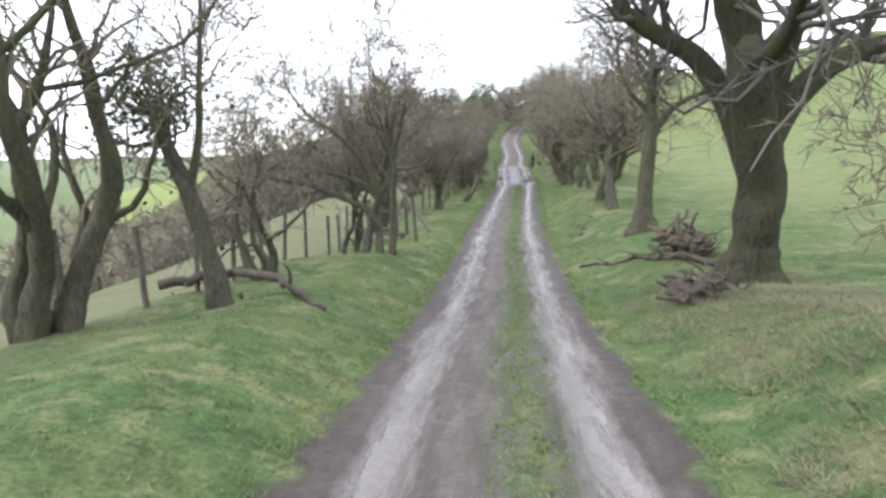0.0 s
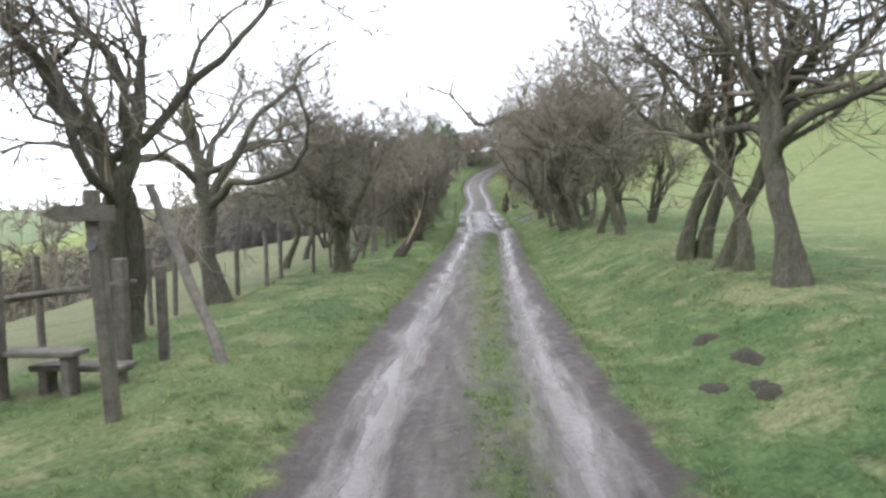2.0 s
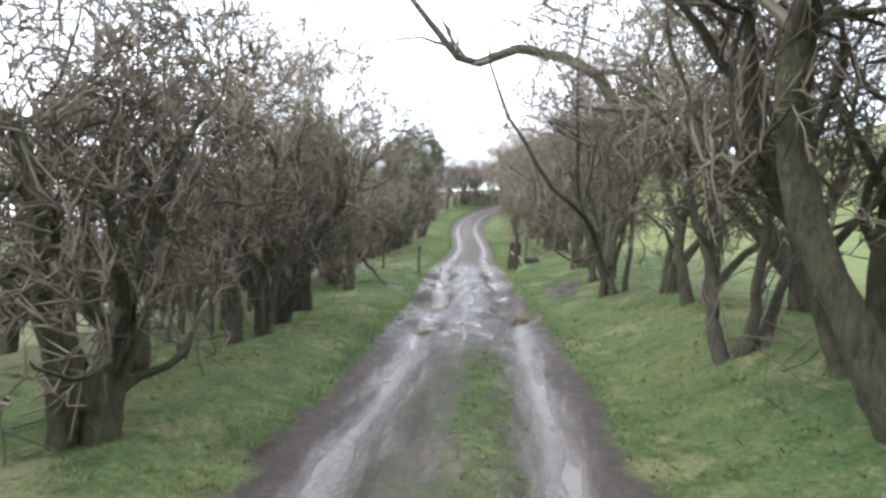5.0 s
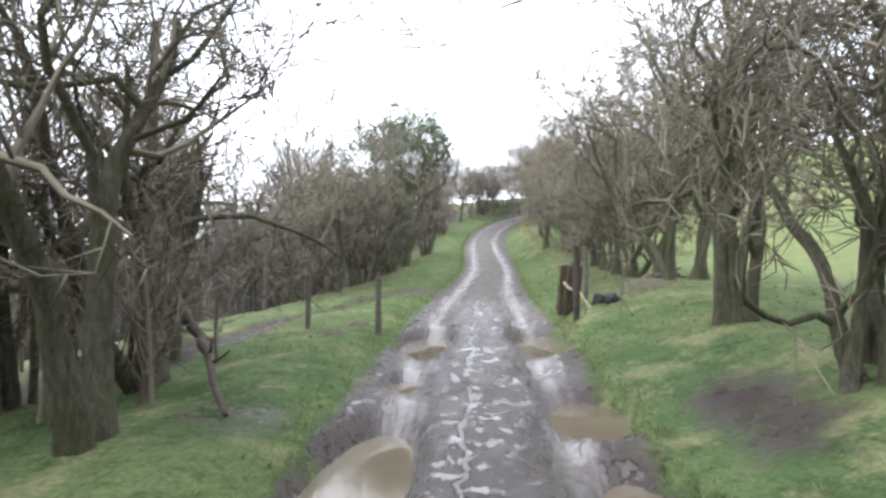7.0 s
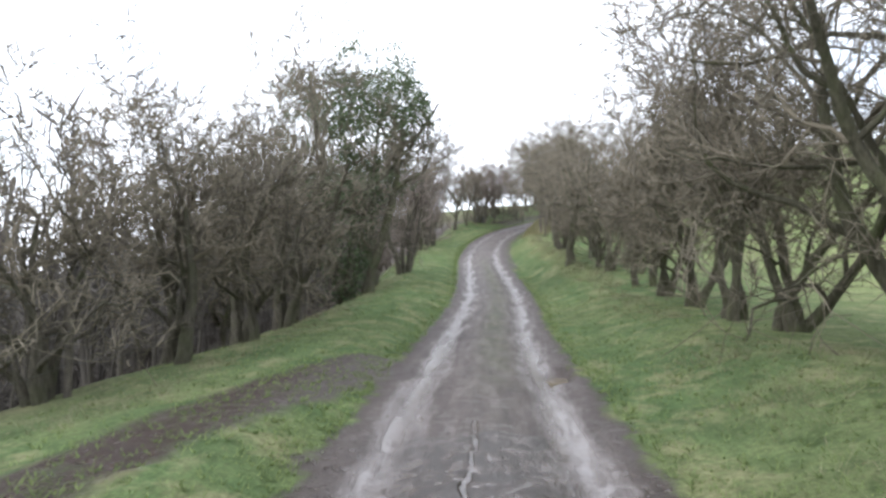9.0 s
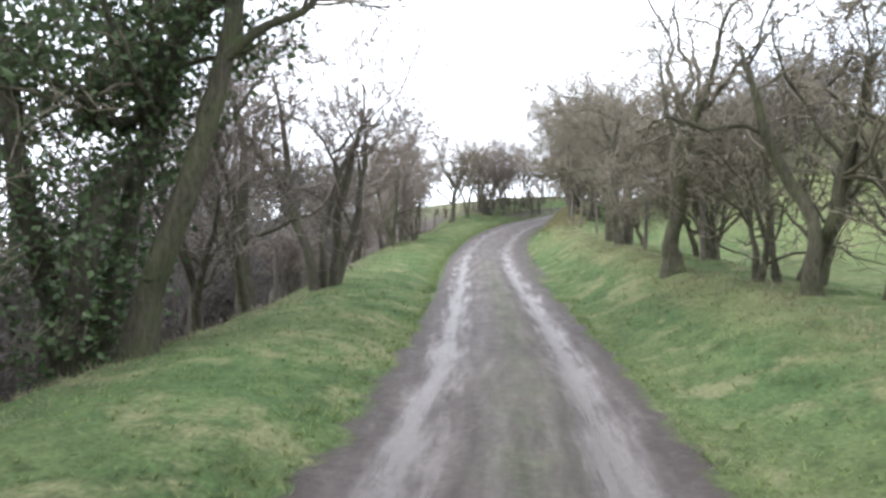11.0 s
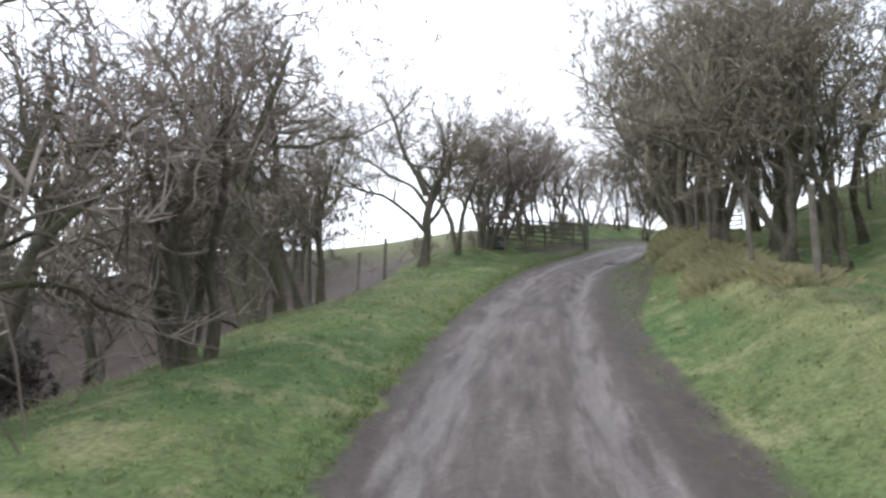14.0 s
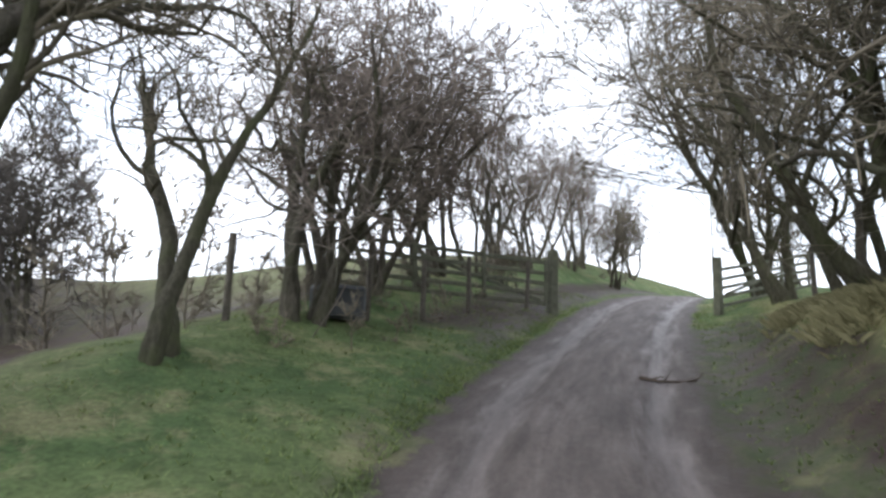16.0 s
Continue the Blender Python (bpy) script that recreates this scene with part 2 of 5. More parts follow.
    # water standing in the wheel tracks
    lie = calc(t, "SUBTRACT", calc(t, "ADD", streak, calc(t, "MULTIPLY", mid, 0.3)), calc(t, "MULTIPLY", d, 1.1))
    wet = stops(t, lie, (0.36, (0, 0, 0)), (0.58, (1, 1, 1)))
    pool = calc(t, "MULTIPLY", soak.outputs["Fac"], stops(t, noise_of(t, 6.5, 4, 0.6, p), (0.53, (0, 0, 0)), (0.58, (1, 1, 1))))
    # a thread of water down the middle of the soaked stretch
    thread = calc(t, "ABSOLUTE", calc(t, "ADD", calc(t, "ADD", u, 0.1), calc(t, "MULTIPLY", calc(t, "SUBTRACT", noise_of(t, 1.6, 3, 0.6, p), 0.5), 0.34)))
    pool = calc(t, "MAXIMUM", pool, calc(t, "MULTIPLY", calc(t, "GREATER_THAN", soak.outputs["Fac"], 0.5), stops(t, thread, (0.018, (1, 1, 1)), (0.035, (0, 0, 0)))))
    wet = calc(t, "MULTIPLY", calc(t, "MULTIPLY", calc(t, "MAXIMUM", wet, pool), on), damp.outputs["Fac"])
    col = blend(t, on, turf, mud)
    t.links.new(blend(t, calc(t, "MULTIPLY", wet, 0.25), col, (0.07, 0.055, 0.045)), b.inputs["Base Color"])
    dull = calc(t, "SUBTRACT", calc(t, "SUBTRACT", 0.95, calc(t, "MULTIPLY", on, 0.2)), calc(t, "MULTIPLY", wet, 0.56))
    dull = calc(t, "SUBTRACT", dull, calc(t, "MULTIPLY", calc(t, "MULTIPLY", on, soak.outputs["Fac"]), calc(t, "MULTIPLY", calc(t, "SUBTRACT", 1.0, wet), 0.36)))
    t.links.new(dull, b.inputs["Roughness"])
    b.inputs["Specular IOR Level"].default_value = 0.5
    t.links.new(calc(t, "ADD", calc(t, "ADD", 0.12, calc(t, "MULTIPLY", churned, 0.3)), calc(t, "MULTIPLY", calc(t, "MULTIPLY", on, 0.4), stops(t, calc(t, "MULTIPLY", away, 0.25), (0.45, (1, 1, 1)), (0.6, (0.1, 0.1, 0.1))))), b.inputs["Specular IOR Level"])
    bump(t, b, calc(t, "MULTIPLY", calc(t, "ADD", fine, mid), calc(t, "SUBTRACT", 1.0, calc(t, "MULTIPLY", wet, 0.85))), 0.7, 0.05)
    return m


def bark_material(name, dark, light, moss):
    m, t, b = shader(name)
    p = here(t)
    k = node(t, "ShaderNodeMapping", Scale=(1, 1, 0.25))
    t.links.new(p, k.inputs["Vector"])
    grain = noise_of(t, 26, 6, 0.7, k.outputs[0])
    patch = noise_of(t, 2.5, 4, 0.6, p)
    col = stops(t, grain, (0.3, dark), (0.7, light))
    col = blend(t, stops(t, patch, (0.45, (0, 0, 0)), (0.7, (0.65, 0.65, 0.65))), col, moss)
    t.links.new(col, b.inputs["Base Color"])
    b.inputs["Roughness"].default_value = 0.9
    b.inputs["Specular IOR Level"].default_value = 0.2
    bump(t, b, calc(t, "ADD", grain, noise_of(t, 9, 5, 0.65, p)), 1.0, 0.045)
    return m


def island_material(name, low, high, rough=0.85, thin=0.0):
    """Colour that varies from twig to twig, blade to blade or leaf to leaf."""
    m, t, b = shader(name)
    g = t.nodes.new("ShaderNodeNewGeometry")
    col = stops(t, g.outputs["Random Per Island"], (0.0, low), (1.0, high))
    col = blend(t, 0.5, col, stops(t, noise_of(t, 0.8, 3, 0.6, g.outputs["Position"]), (0.3, (0.6, 0.6, 0.6)), (0.7, (1.3, 1.3, 1.3))), "MULTIPLY")
    t.links.new(col, b.inputs["Base Color"])
    b.inputs["Roughness"].default_value = rough
    b.inputs["Specular IOR Level"].default_value = 0.25
    if thin:
        # light that shows through a thin blade
        tr = t.nodes.new("ShaderNodeBsdfTranslucent")
        t.links.new(col, tr.inputs["Color"])
        mx = node(t, "ShaderNodeMixShader", Fac=thin)
        t.links.new(b.outputs[0], mx.inputs[1])
        t.links.new(tr.outputs[0], mx.inputs[2])
        t.links.new(mx.outputs[0], t.nodes["Material Output"].inputs["Surface"])
    return m


def plain_material(name, low, high, scale, rough=0.8, metal=0.0, relief=0.3):
    m, t, b = shader(name)
    p = here(t)
    n = noise_of(t, scale, 5, 0.65, p)
    col = stops(t, n, (0.3, low), (0.7, high))
    col = blend(t, 0.6, col, stops(t, noise_of(t, scale * 7, 4, 0.6, p), (0.3, (0.6, 0.6, 0.6)), (0.7, (1.2, 1.2, 1.2))), "MULTIPLY")
    t.links.new(col, b.inputs["Base Color"])
    b.inputs["Roughness"].default_value, b.inputs["Metallic"].default_value = rough, metal
    bump(t, b, n, relief, 0.02)
    return m


TURF = ground_material()
BARK = bark_material("grey_bark", (0.048, 0.043, 0.034), (0.145, 0.13, 0.103), (0.1, 0.11, 0.06))
BARK_MOSSY = bark_material("mossy_bark", (0.045, 0.042, 0.03), (0.138, 0.128, 0.092), (0.1, 0.117, 0.05))
BARK_OLD = bark_material("dark_mossy_bark", (0.026, 0.025, 0.017), (0.095, 0.088, 0.06), (0.075, 0.09, 0.034))
ROOT = bark_material("weathered_root_wood", (0.07, 0.056, 0.042), (0.26, 0.22, 0.17), (0.15, 0.14, 0.085))
TWIG = island_material("brown_twigs", (0.1, 0.087, 0.066), (0.25, 0.217, 0.165))
TWIG_DARK = island_material("dark_twigs", (0.058, 0.053, 0.048), (0.14, 0.125, 0.11))
TWIG_RED = island_material("reddish_twigs", (0.122, 0.1, 0.086), (0.265, 0.22, 0.188))
IVY = island_material("dark_ivy_leaves", (0.022, 0.036, 0.018), (0.07, 0.1, 0.045), 0.45)
HOLLY = island_material("green_holly_leaves", (0.045, 0.07, 0.036), (0.13, 0.18, 0.085), 0.5, 0.25)
GRASS = island_material("green_grass_blades", (0.12, 0.172, 0.068), (0.25, 0.305, 0.125), 0.7, 0.5)
STRAW = island_material("dry_grass_blades", (0.18, 0.178, 0.105), (0.33, 0.31, 0.2), 0.8, 0.4)
TUSSOCK = island_material("tussock_blades", (0.205, 0.193, 0.105), (0.35, 0.325, 0.188), 0.85, 0.45)
POST = plain_material("weathered_wood", (0.06, 0.052, 0.042), (0.15, 0.13, 0.105), 9)
PALE = plain_material("pale_split_wood", (0.24, 0.165, 0.1), (0.44, 0.34, 0.22), 7)
PEELED = plain_material("peeled_wood", (0.4, 0.34, 0.25), (0.6, 0.53, 0.41), 6)
ROTTEN = plain_material("rotten_wood", (0.035, 0.027, 0.021), (0.1, 0.076, 0.056), 8, relief=0.7)
WIRE = plain_material("galvanised_wire", (0.1, 0.1, 0.1), (0.2, 0.2, 0.2), 20, 0.7, 0.5)
SOIL = plain_material("dug_soil", (0.024, 0.02, 0.014), (0.055, 0.045, 0.03), 12, 0.95, relief=0.9)
BANK_SOIL = plain_material("grassy_soil", (0.042, 0.04, 0.022), (0.12, 0.108, 0.058), 9, 0.95, relief=0.9)
RUBBER = plain_material("black_plastic", (0.008, 0.008, 0.009), (0.02, 0.02, 0.021), 6, 0.75)
CREOSOTE = plain_material("creosoted_wood", (0.022, 0.016, 0.014), (0.07, 0.048, 0.042), 8)
RUST = plain_material("rusty_netting", (0.055, 0.036, 0.026), (0.12, 0.08, 0.058), 10, 0.85, 0.2)
GREENPAINT = plain_material("greened_gate_wood", (0.07, 0.075, 0.05), (0.17, 0.17, 0.12), 6)
# trough metal, its greys darkened to stand for the shade under the trees
SHEET = plain_material("grey_sheet_metal", (0.05, 0.055, 0.06), (0.11, 0.115, 0.125), 3, 0.6, 0.3)


def water_material():
    m, t, b = shader("brown_puddle_water")
    p = place_of(t)
    t.links.new(stops(t, noise_of(t, 1.2, 3, 0.5, p), (0.3, (0.125, 0.1, 0.068)), (0.7, (0.175, 0.145, 0.1))), b.inputs["Base Color"])
    b.inputs["Roughness"].default_value = 0.06
    b.inputs["IOR"].default_value = 1.33
    bump(t, b, noise_of(t, 5, 3, 0.5, p), 0.12, 0.01)
    return m


WATER = water_material()


# ---- mesh helpers ----
def mesh_of(name, verts, faces, material, smooth=True):
    """A mesh from arrays; every face has the same number of corners."""
    verts, faces = np.asarray(verts, np.float32), np.asarray(faces, np.int32)
    me = bpy.data.meshes.new(name)
    n = faces.shape[1]
    me.vertices.add(len(verts))
    me.vertices.foreach_set("co", verts.ravel())
    me.loops.add(faces.size)
    me.loops.foreach_set("vertex_index", faces.ravel())
    me.polygons.add(len(faces))
    me.polygons.foreach_set("loop_start", np.arange(0, faces.size, n, dtype=np.int32))
    me.polygons.foreach_set("loop_total", np.full(len(faces), n, dtype=np.int32))
    me.polygons.foreach_set("use_smooth", np.full(len(faces), smooth))
    me.update(calc_edges=True)
    me.materials.append(material)
    return me


def under(name, me, parent, label=""):
    ob = new(name, me)
    ob.parent = parent
    return tagged(ob, label=label)


def part(name, bm, material, parent, label="", smooth=False):
    me = bpy.data.meshes.new(name)
    bm.to_mesh(me)
    bm.free()
    me.materials.append(material)
    if smooth:
        me.polygons.foreach_set("use_smooth", np.full(len(me.polygons), True))
    return under(name, me, parent, label)


def holder(name, at, label, category, group="", kind="", turn=0.0):
    ob = new(name)
    ob.location, ob.rotation_euler = at, (0, 0, turn)
    ob.empty_display_size = 0.2
    return tagged(ob, label, category, group, kind)


def unit(v):
    return v / np.maximum(np.linalg.norm(v, axis=-1, keepdims=True), 1e-9)


def tubes(paths, radii, sides, flare=0.0):
    """Tubes round paths (N, n, 3) with radii (N, n): vertices and quads."""
    N, n = radii.shape
    d = unit(np.gradient(paths, axis=1))
    ref = np.where(np.abs(d[..., 2:3]) > 0.9, np.array([1.0, 0, 0]), np.array([0, 0, 1.0]))
    ref = np.broadcast_to(ref[:, :1], d.shape)
    a = unit(np.cross(d, ref))
    b = np.cross(d, a)
    ang = np.linspace(0, 2 * np.pi, sides, endpoint=False)
    ring = a[:, :, None] * np.cos(ang)[None, None, :, None] + b[:, :, None] * np.sin(ang)[None, None, :, None]
    r = radii[:, :, None] * np.ones(sides)
    if flare:
        lobes = 1 + 0.45 * np.cos(ang * 3 + 0.7) + 0.4 * np.cos(ang * 5)
        low = np.exp(-paths[..., 2].clip(0) / 0.34)
        r = r * (1 + flare * low[:, :, None] * lobes + 0.09 * np.sin(ang * 4 + 1.2 * paths[..., 2:3]) + 0.06 * np.sin(ang * 6 - 0.8 * paths[..., 2:3]) + 0.06 * np.sin(ang * 2 - 5 * paths[..., 2:3]) + 0.05 * np.sin(7 * paths[..., 2:3] + paths[..., :1]))
    v = paths[:, :, None] + ring * r[..., None]
    i = np.arange(N * n * sides).reshape(N, n, sides)
    j = np.roll(i, -1, axis=2)
    f = np.stack([i[:, :-1], j[:, :-1], j[:, 1:], i[:, 1:]], -1).reshape(-1, 4)
    return v.reshape(-1, 3), f


def spikes(p, r):
    """Three-sided twigs that end in a point: p (N, 2, 3), r (N,)."""
    d = unit(p[:, 1] - p[:, 0])
    a = unit(np.cross(d, np.array([0.31, 0.47, 0.83])))
    b = np.cross(d, a)
    ring = [p[:, 0] + (a * math.cos(k * 2.0944) + b * math.sin(k * 2.0944)) * r[:, None] for k in range(3)]
    v = np.stack(ring + [p[:, 1]], 1).reshape(-1, 3)
    i = np.arange(len(p))[:, None] * 4
    return v, np.concatenate([i + np.array([[0, 1, 3]]), i + np.array([[1, 2, 3]]), i + np.array([[2, 0, 3]])])


def capped(path, rad):
    """Closes a tube's two ends with tiny rings."""
    d0, d1 = unit(path[:1] - path[1:2]), unit(path[-1:] - path[-2:-1])
    p = np.concatenate([path[:1] + d0 * rad[0] * 0.25, path, path[-1:] + d1 * rad[-1] * 0.25])
    return p[None], np.concatenate([[rad[0] * 0.05], rad, [rad[-1] * 0.05]])[None]


def grow(rng, start, way, length, n, wobble, rise):
    """Crooked paths from start along way."""
    d, p = unit(way), [start]
    for _ in range(n - 1):
        d = unit(d + rng.normal(0, wobble, d.shape) + np.array([0, 0, rise]))
        p.append(p[-1] + d * (length / (n - 1))[:, None])
    return np.stack(p, 1)


def sprout(rng, paths, radii, m, low, high, spread):
    """m shoots on each path: where they start, the way they go, and the radius there."""
    N, n = radii.shape
    s = rng.uniform(low, high, (N, m)) * (n - 1)
    k = np.minimum(s.astype(int), n - 2)
    w = (s - k)[..., None]
    row = np.arange(N)[:, None]
    at = paths[row, k] * (1 - w) + paths[row, k + 1] * w
    d = unit(paths[row, k + 1] - paths[row, k])
    r = radii[row, k] * (1 - w[..., 0]) + radii[row, k + 1] * w[..., 0]
    side = unit(np.cross(d, rng.normal(0, 1, d.shape)))
    ang = np.radians(rng.normal(spread, 12, (N, m, 1)))
    way = d * np.cos(ang) + side * np.sin(ang)
    return at.reshape(-1, 3), way.reshape(-1, 3), r.reshape(-1)


def keep_clear(base, p, room=1.95, high=3.3):
    """Bends what would reach into the lane's clear way back to its side."""
    x, y, z = base.x + p[..., 0], base.y + p[..., 1], base.z + p[..., 2]
    c = lane_x(y)
    side = 1.0 if base.x > float(lane_x(base.y)) else -1.0
    short = np.clip(room - side * (x - c), 0, None) * (z < lane_z(y) + high)
    q = p.copy()
    q[..., 0] += side * short
    return q


def leaves_at(rng, pts, size):
    """One folded leaf of two faces at each point."""
    N = len(pts)
    a = unit(rng.normal(0, 1, (N, 3)) + np.array([0, 0, -0.4]))
    b = unit(np.cross(a, rng.normal(0, 1, (N, 3))))
    c = np.cross(a, b)
    s = (size * rng.uniform(0.6, 1.3, N))[:, None]
    v = np.stack([pts - a * s * 0.5, pts + b * s * 0.4 + c * s * 0.12, pts + a * s * 0.6, pts - b * s * 0.4 + c * s * 0.12], 1).reshape(-1, 3)
    i = np.arange(N)[:, None] * 4
    return v, np.concatenate([i + np.array([[0, 1, 2]]), i + np.array([[0, 2, 3]])])


def rounded(p, dome, share):
    """Draws branches in to the outline of a round crown."""
    c, r = np.array([0, 0, dome[0]]), np.array([dome[1], dome[1], dome[2]]) * share
    n = np.linalg.norm((p - c) / r, axis=-1, keepdims=True)
    return np.where(n > 1, c + (p - c) / n ** 0.85, p)


def tree(y, u, height, seed, label, stems=1, girth=0.2, fork=0.35, wide=0.55, twigs=1.0, lean=(0, 0), limbs=4, droop=0.0, bark=None,
         twig=None, leaf=None, leafy=0, leaf_size=0.09, up=0.12, category="tree", group="", name="bare_tree", leaf_from=0.0, shy=0.15, thick=1.05, clad=0, dome=None, spine=None, foot=None):
    rng = np.random.default_rng(seed)
    base = spot(y, u)
    ob = holder(name, base, label, category, group)
    bark, twig = bark or BARK, twig or TWIG
    S = stems
    start = np.stack([rng.normal(0, 0.14, S) * (S > 1), rng.normal(0, 0.14, S) * (S > 1), np.full(S, -0.25)], 1)
    way = np.stack([rng.normal(lean[0], 0.16 if S > 1 else 0.06, S), rng.normal(lean[1], 0.16 if S > 1 else 0.06, S), np.ones(S)], 1)
    tall = height * rng.uniform(0.55, 0.75, S) if S > 1 else height * rng.uniform(0.46, 0.54, S)
    p0 = grow(rng, start, way, tall, 15, 0.15, 0.1)
    p0[:, -1] = p0[:, -2] + 0.3 * (p0[:, -1] - p0[:, -2])
    r0 = girth * rng.uniform(0.75, 1.0, (S, 1)) * np.interp(np.linspace(0, 1, 15), (0, 0.12, 0.55, 1), (1, 0.88, 0.62, 0.14) if S > 1 else (1, 0.88, 0.74, 0.42))
    r0[:, -1] *= 0.1
    if spine:
        q = np.array(spine, float)
        way = np.linspace(0, len(q) - 1, 15)
        p0 = np.stack([np.interp(way, np.arange(len(q)), q[:, k]) for k in range(3)], 1)[None]
        p0[:, 1:-1] = (p0[:, :-2] + 2 * p0[:, 1:-1] + p0[:, 2:]) / 4
    w = np.concatenate([np.arange(0, 2.5, 0.25), np.arange(2.5, 14.1, 0.5)])
    for k in range(S):
        p = np.stack([np.interp(w, np.arange(15), p0[k, :, c]) for c in range(3)], 1)
        p[2:-2, :2] += np.random.default_rng(seed + k).normal(0, 0.045, (len(p) - 4, 2)) * np.interp(w, np.arange(15), r0[k])[2:-2, None]
        under("trunk", mesh_of("trunk", *tubes(p[None], np.interp(w, np.arange(15), r0[k])[None], 15, foot or (0.42 if S == 1 else 0.22)), bark), ob)
    at, way, r = sprout(rng, p0[:, :-1], r0[:, :-1], limbs, fork if S > 1 else max(fork, 0.5), 1.0, 48)
    ang = np.arange(len(at)) * 2.4 + rng.uniform(0, 6)
    way = unit(way) * 0.6 + np.stack([np.cos(ang), np.sin(ang), np.full(len(at), 0.55)], 1) * 0.75
    way = way + np.array([shy * (1 if u > 0 else -1), 0, up])
    l1 = height * wide * rng.uniform(0.6, 1.05, len(at))
    p1 = keep_clear(base, grow(rng, at, way, l1, 10, 0.36, 0.08 - droop))
    if dome:
        p1 = rounded(p1, dome, 0.8)
    r1 = (r * (0.6 if S > 1 else 0.68))[:, None] * np.linspace(1, 0.14, 10)
    for k in range(len(at)):
        under("limb", mesh_of("limb", *tubes(p1[k:k + 1], r1[k:k + 1], 6), bark), ob)
    w = np.linspace(4 if S > 1 else 9, 13, 10)
    k, w = np.minimum(w.astype(int), 12), w - np.minimum(w.astype(int), 12)
    upper = p0[:, k] * (1 - w)[:, None] + p0[:, k + 1] * w[:, None]
    tops, topr = np.concatenate([p1, upper]), np.concatenate([r1, r0[:, k]])
    at, way, r = sprout(rng, tops, topr, 7 if S < 3 else 5, 0.25, 1.0, 50)
    l2 = height * wide * 0.45 * rng.uniform(0.5, 1.1, len(at))
    p2 = keep_clear(base, grow(rng, at, way, l2, 6, 0.4, 0.08 - droop))
    if dome:
        p2 = rounded(p2, dome, 0.92)
    r2 = np.maximum(np.minimum(r * 0.55, 0.05)[:, None] * np.linspace(1, 0.3, 6), 0.006 * thick)
    at, way, r = sprout(rng, p2, r2, max(2, round(3.7 * twigs)), 0.2, 1.0, 48)
    l3 = height * wide * 0.26 * rng.uniform(0.5, 1.15, len(at))
    p3 = keep_clear(base, grow(rng, at, way, l3, 3, 0.3, 0.1 - droop))
    if dome:
        p3 = rounded(p3, dome, 0.97)
    r3 = np.maximum((r * 0.6)[:, None] * np.linspace(1, 0.4, 3), 0.005 * thick)
    at, way, r = sprout(rng, p3, r3, max(3, round(6.6 * twigs)), 0.15, 1.0, 45)
    l4 = height * wide * 0.145 * rng.uniform(0.4, 1.2, len(at))
    p4 = keep_clear(base, grow(rng, at, way, l4, 2, 0.25, 0.1 - droop))
    if dome:
        p4 = rounded(p4, dome, 1.0)
    p4 = p4[np.minimum(p4[:, 0, 2], p4[:, 1, 2]) > 0.5]
    r4 = np.full(len(p4), (0.0075 if S < 3 else 0.0085) * thick)
    vs, fs, n = [], [], 0
    for p, r, sides in ((p2, r2, 4 if S < 2 else 3), (p3, r3, 3)):
        v, f = tubes(p, r, sides)
        vs.append(v), fs.append(f + n)
        n += len(v)
    v, f = spikes(p4, r4)
    vs.append(v)
    fs = [np.concatenate([q[:, [0, 1, 2]], q[:, [0, 2, 3]]]) for q in fs] + [f + n]
    under("crown", mesh_of("crown", np.concatenate(vs), np.concatenate(fs), twig), ob)
    if leaf:
        pool = np.concatenate([p3.reshape(-1, 3), p4.reshape(-1, 3)])
        pool = pool[pool[:, 2] > leaf_from * height]
        if clad:
            w = rng.uniform(0, 9, clad)
            k = w.astype(int)
            row = rng.integers(0, S, clad)
            body = p0[row, k] + (p0[row, k + 1] - p0[row, k]) * (w - k)[:, None]
            pool = np.concatenate([pool, body + unit(rng.normal(0, 1, body.shape)) * rng.uniform(0.15, 0.7, (clad, 1))])
        pts = pool[rng.integers(0, len(pool), leafy)] + rng.normal(0, 0.12, (leafy, 3))
        under("foliage", mesh_of("foliage", *leaves_at(rng, pts, leaf_size), leaf, False), ob)
    return ob


def box(bm, size, at, turn=None, bevel=0.012):
    """A box with softened edges, added to bm."""
    m = Matrix.Translation(at) @ (turn or Matrix()) @ Matrix.Diagonal((*size, 1))
    made = bmesh.ops.create_cube(bm, size=1.0, matrix=m)
    edges = list({e for v in made["verts"] for e in v.link_edges})
    bmesh.ops.bevel(bm, geom=edges, offset=bevel, segments=1, affect="EDGES")


def rod(bm, a, b, ra, rb, sides=9, wob=0.0, n=5, rng=None):
    """A tapered, slightly crooked round pole from a to b."""
    a, b = Vector(a), Vector(b)
    d = (b - a).normalized()
    s = d.orthogonal().normalized()
    w = d.cross(s)
    rings = []
    for k in range(n):
        f = k / (n - 1)
        c = a.lerp(b, f)
        if wob and rng is not None:
            c = c + s * rng.normal(0, wob) + w * rng.normal(0, wob)
        r = ra + (rb - ra) * f
        rings.append([bm.verts.new(c + (s * math.cos(t * 2 * math.pi / sides) + w * math.sin(t * 2 * math.pi / sides)) * r * (1 + (0.06 * rng.normal() if rng is not None else 0))) for t in range(sides)])
    for p, q in zip(rings, rings[1:]):
        for k in range(sides):
            bm.faces.new((p[k], p[(k + 1) % sides], q[(k + 1) % sides], q[k]))
    bm.faces.new(list(reversed(rings[0])))
    bm.faces.new(rings[-1])


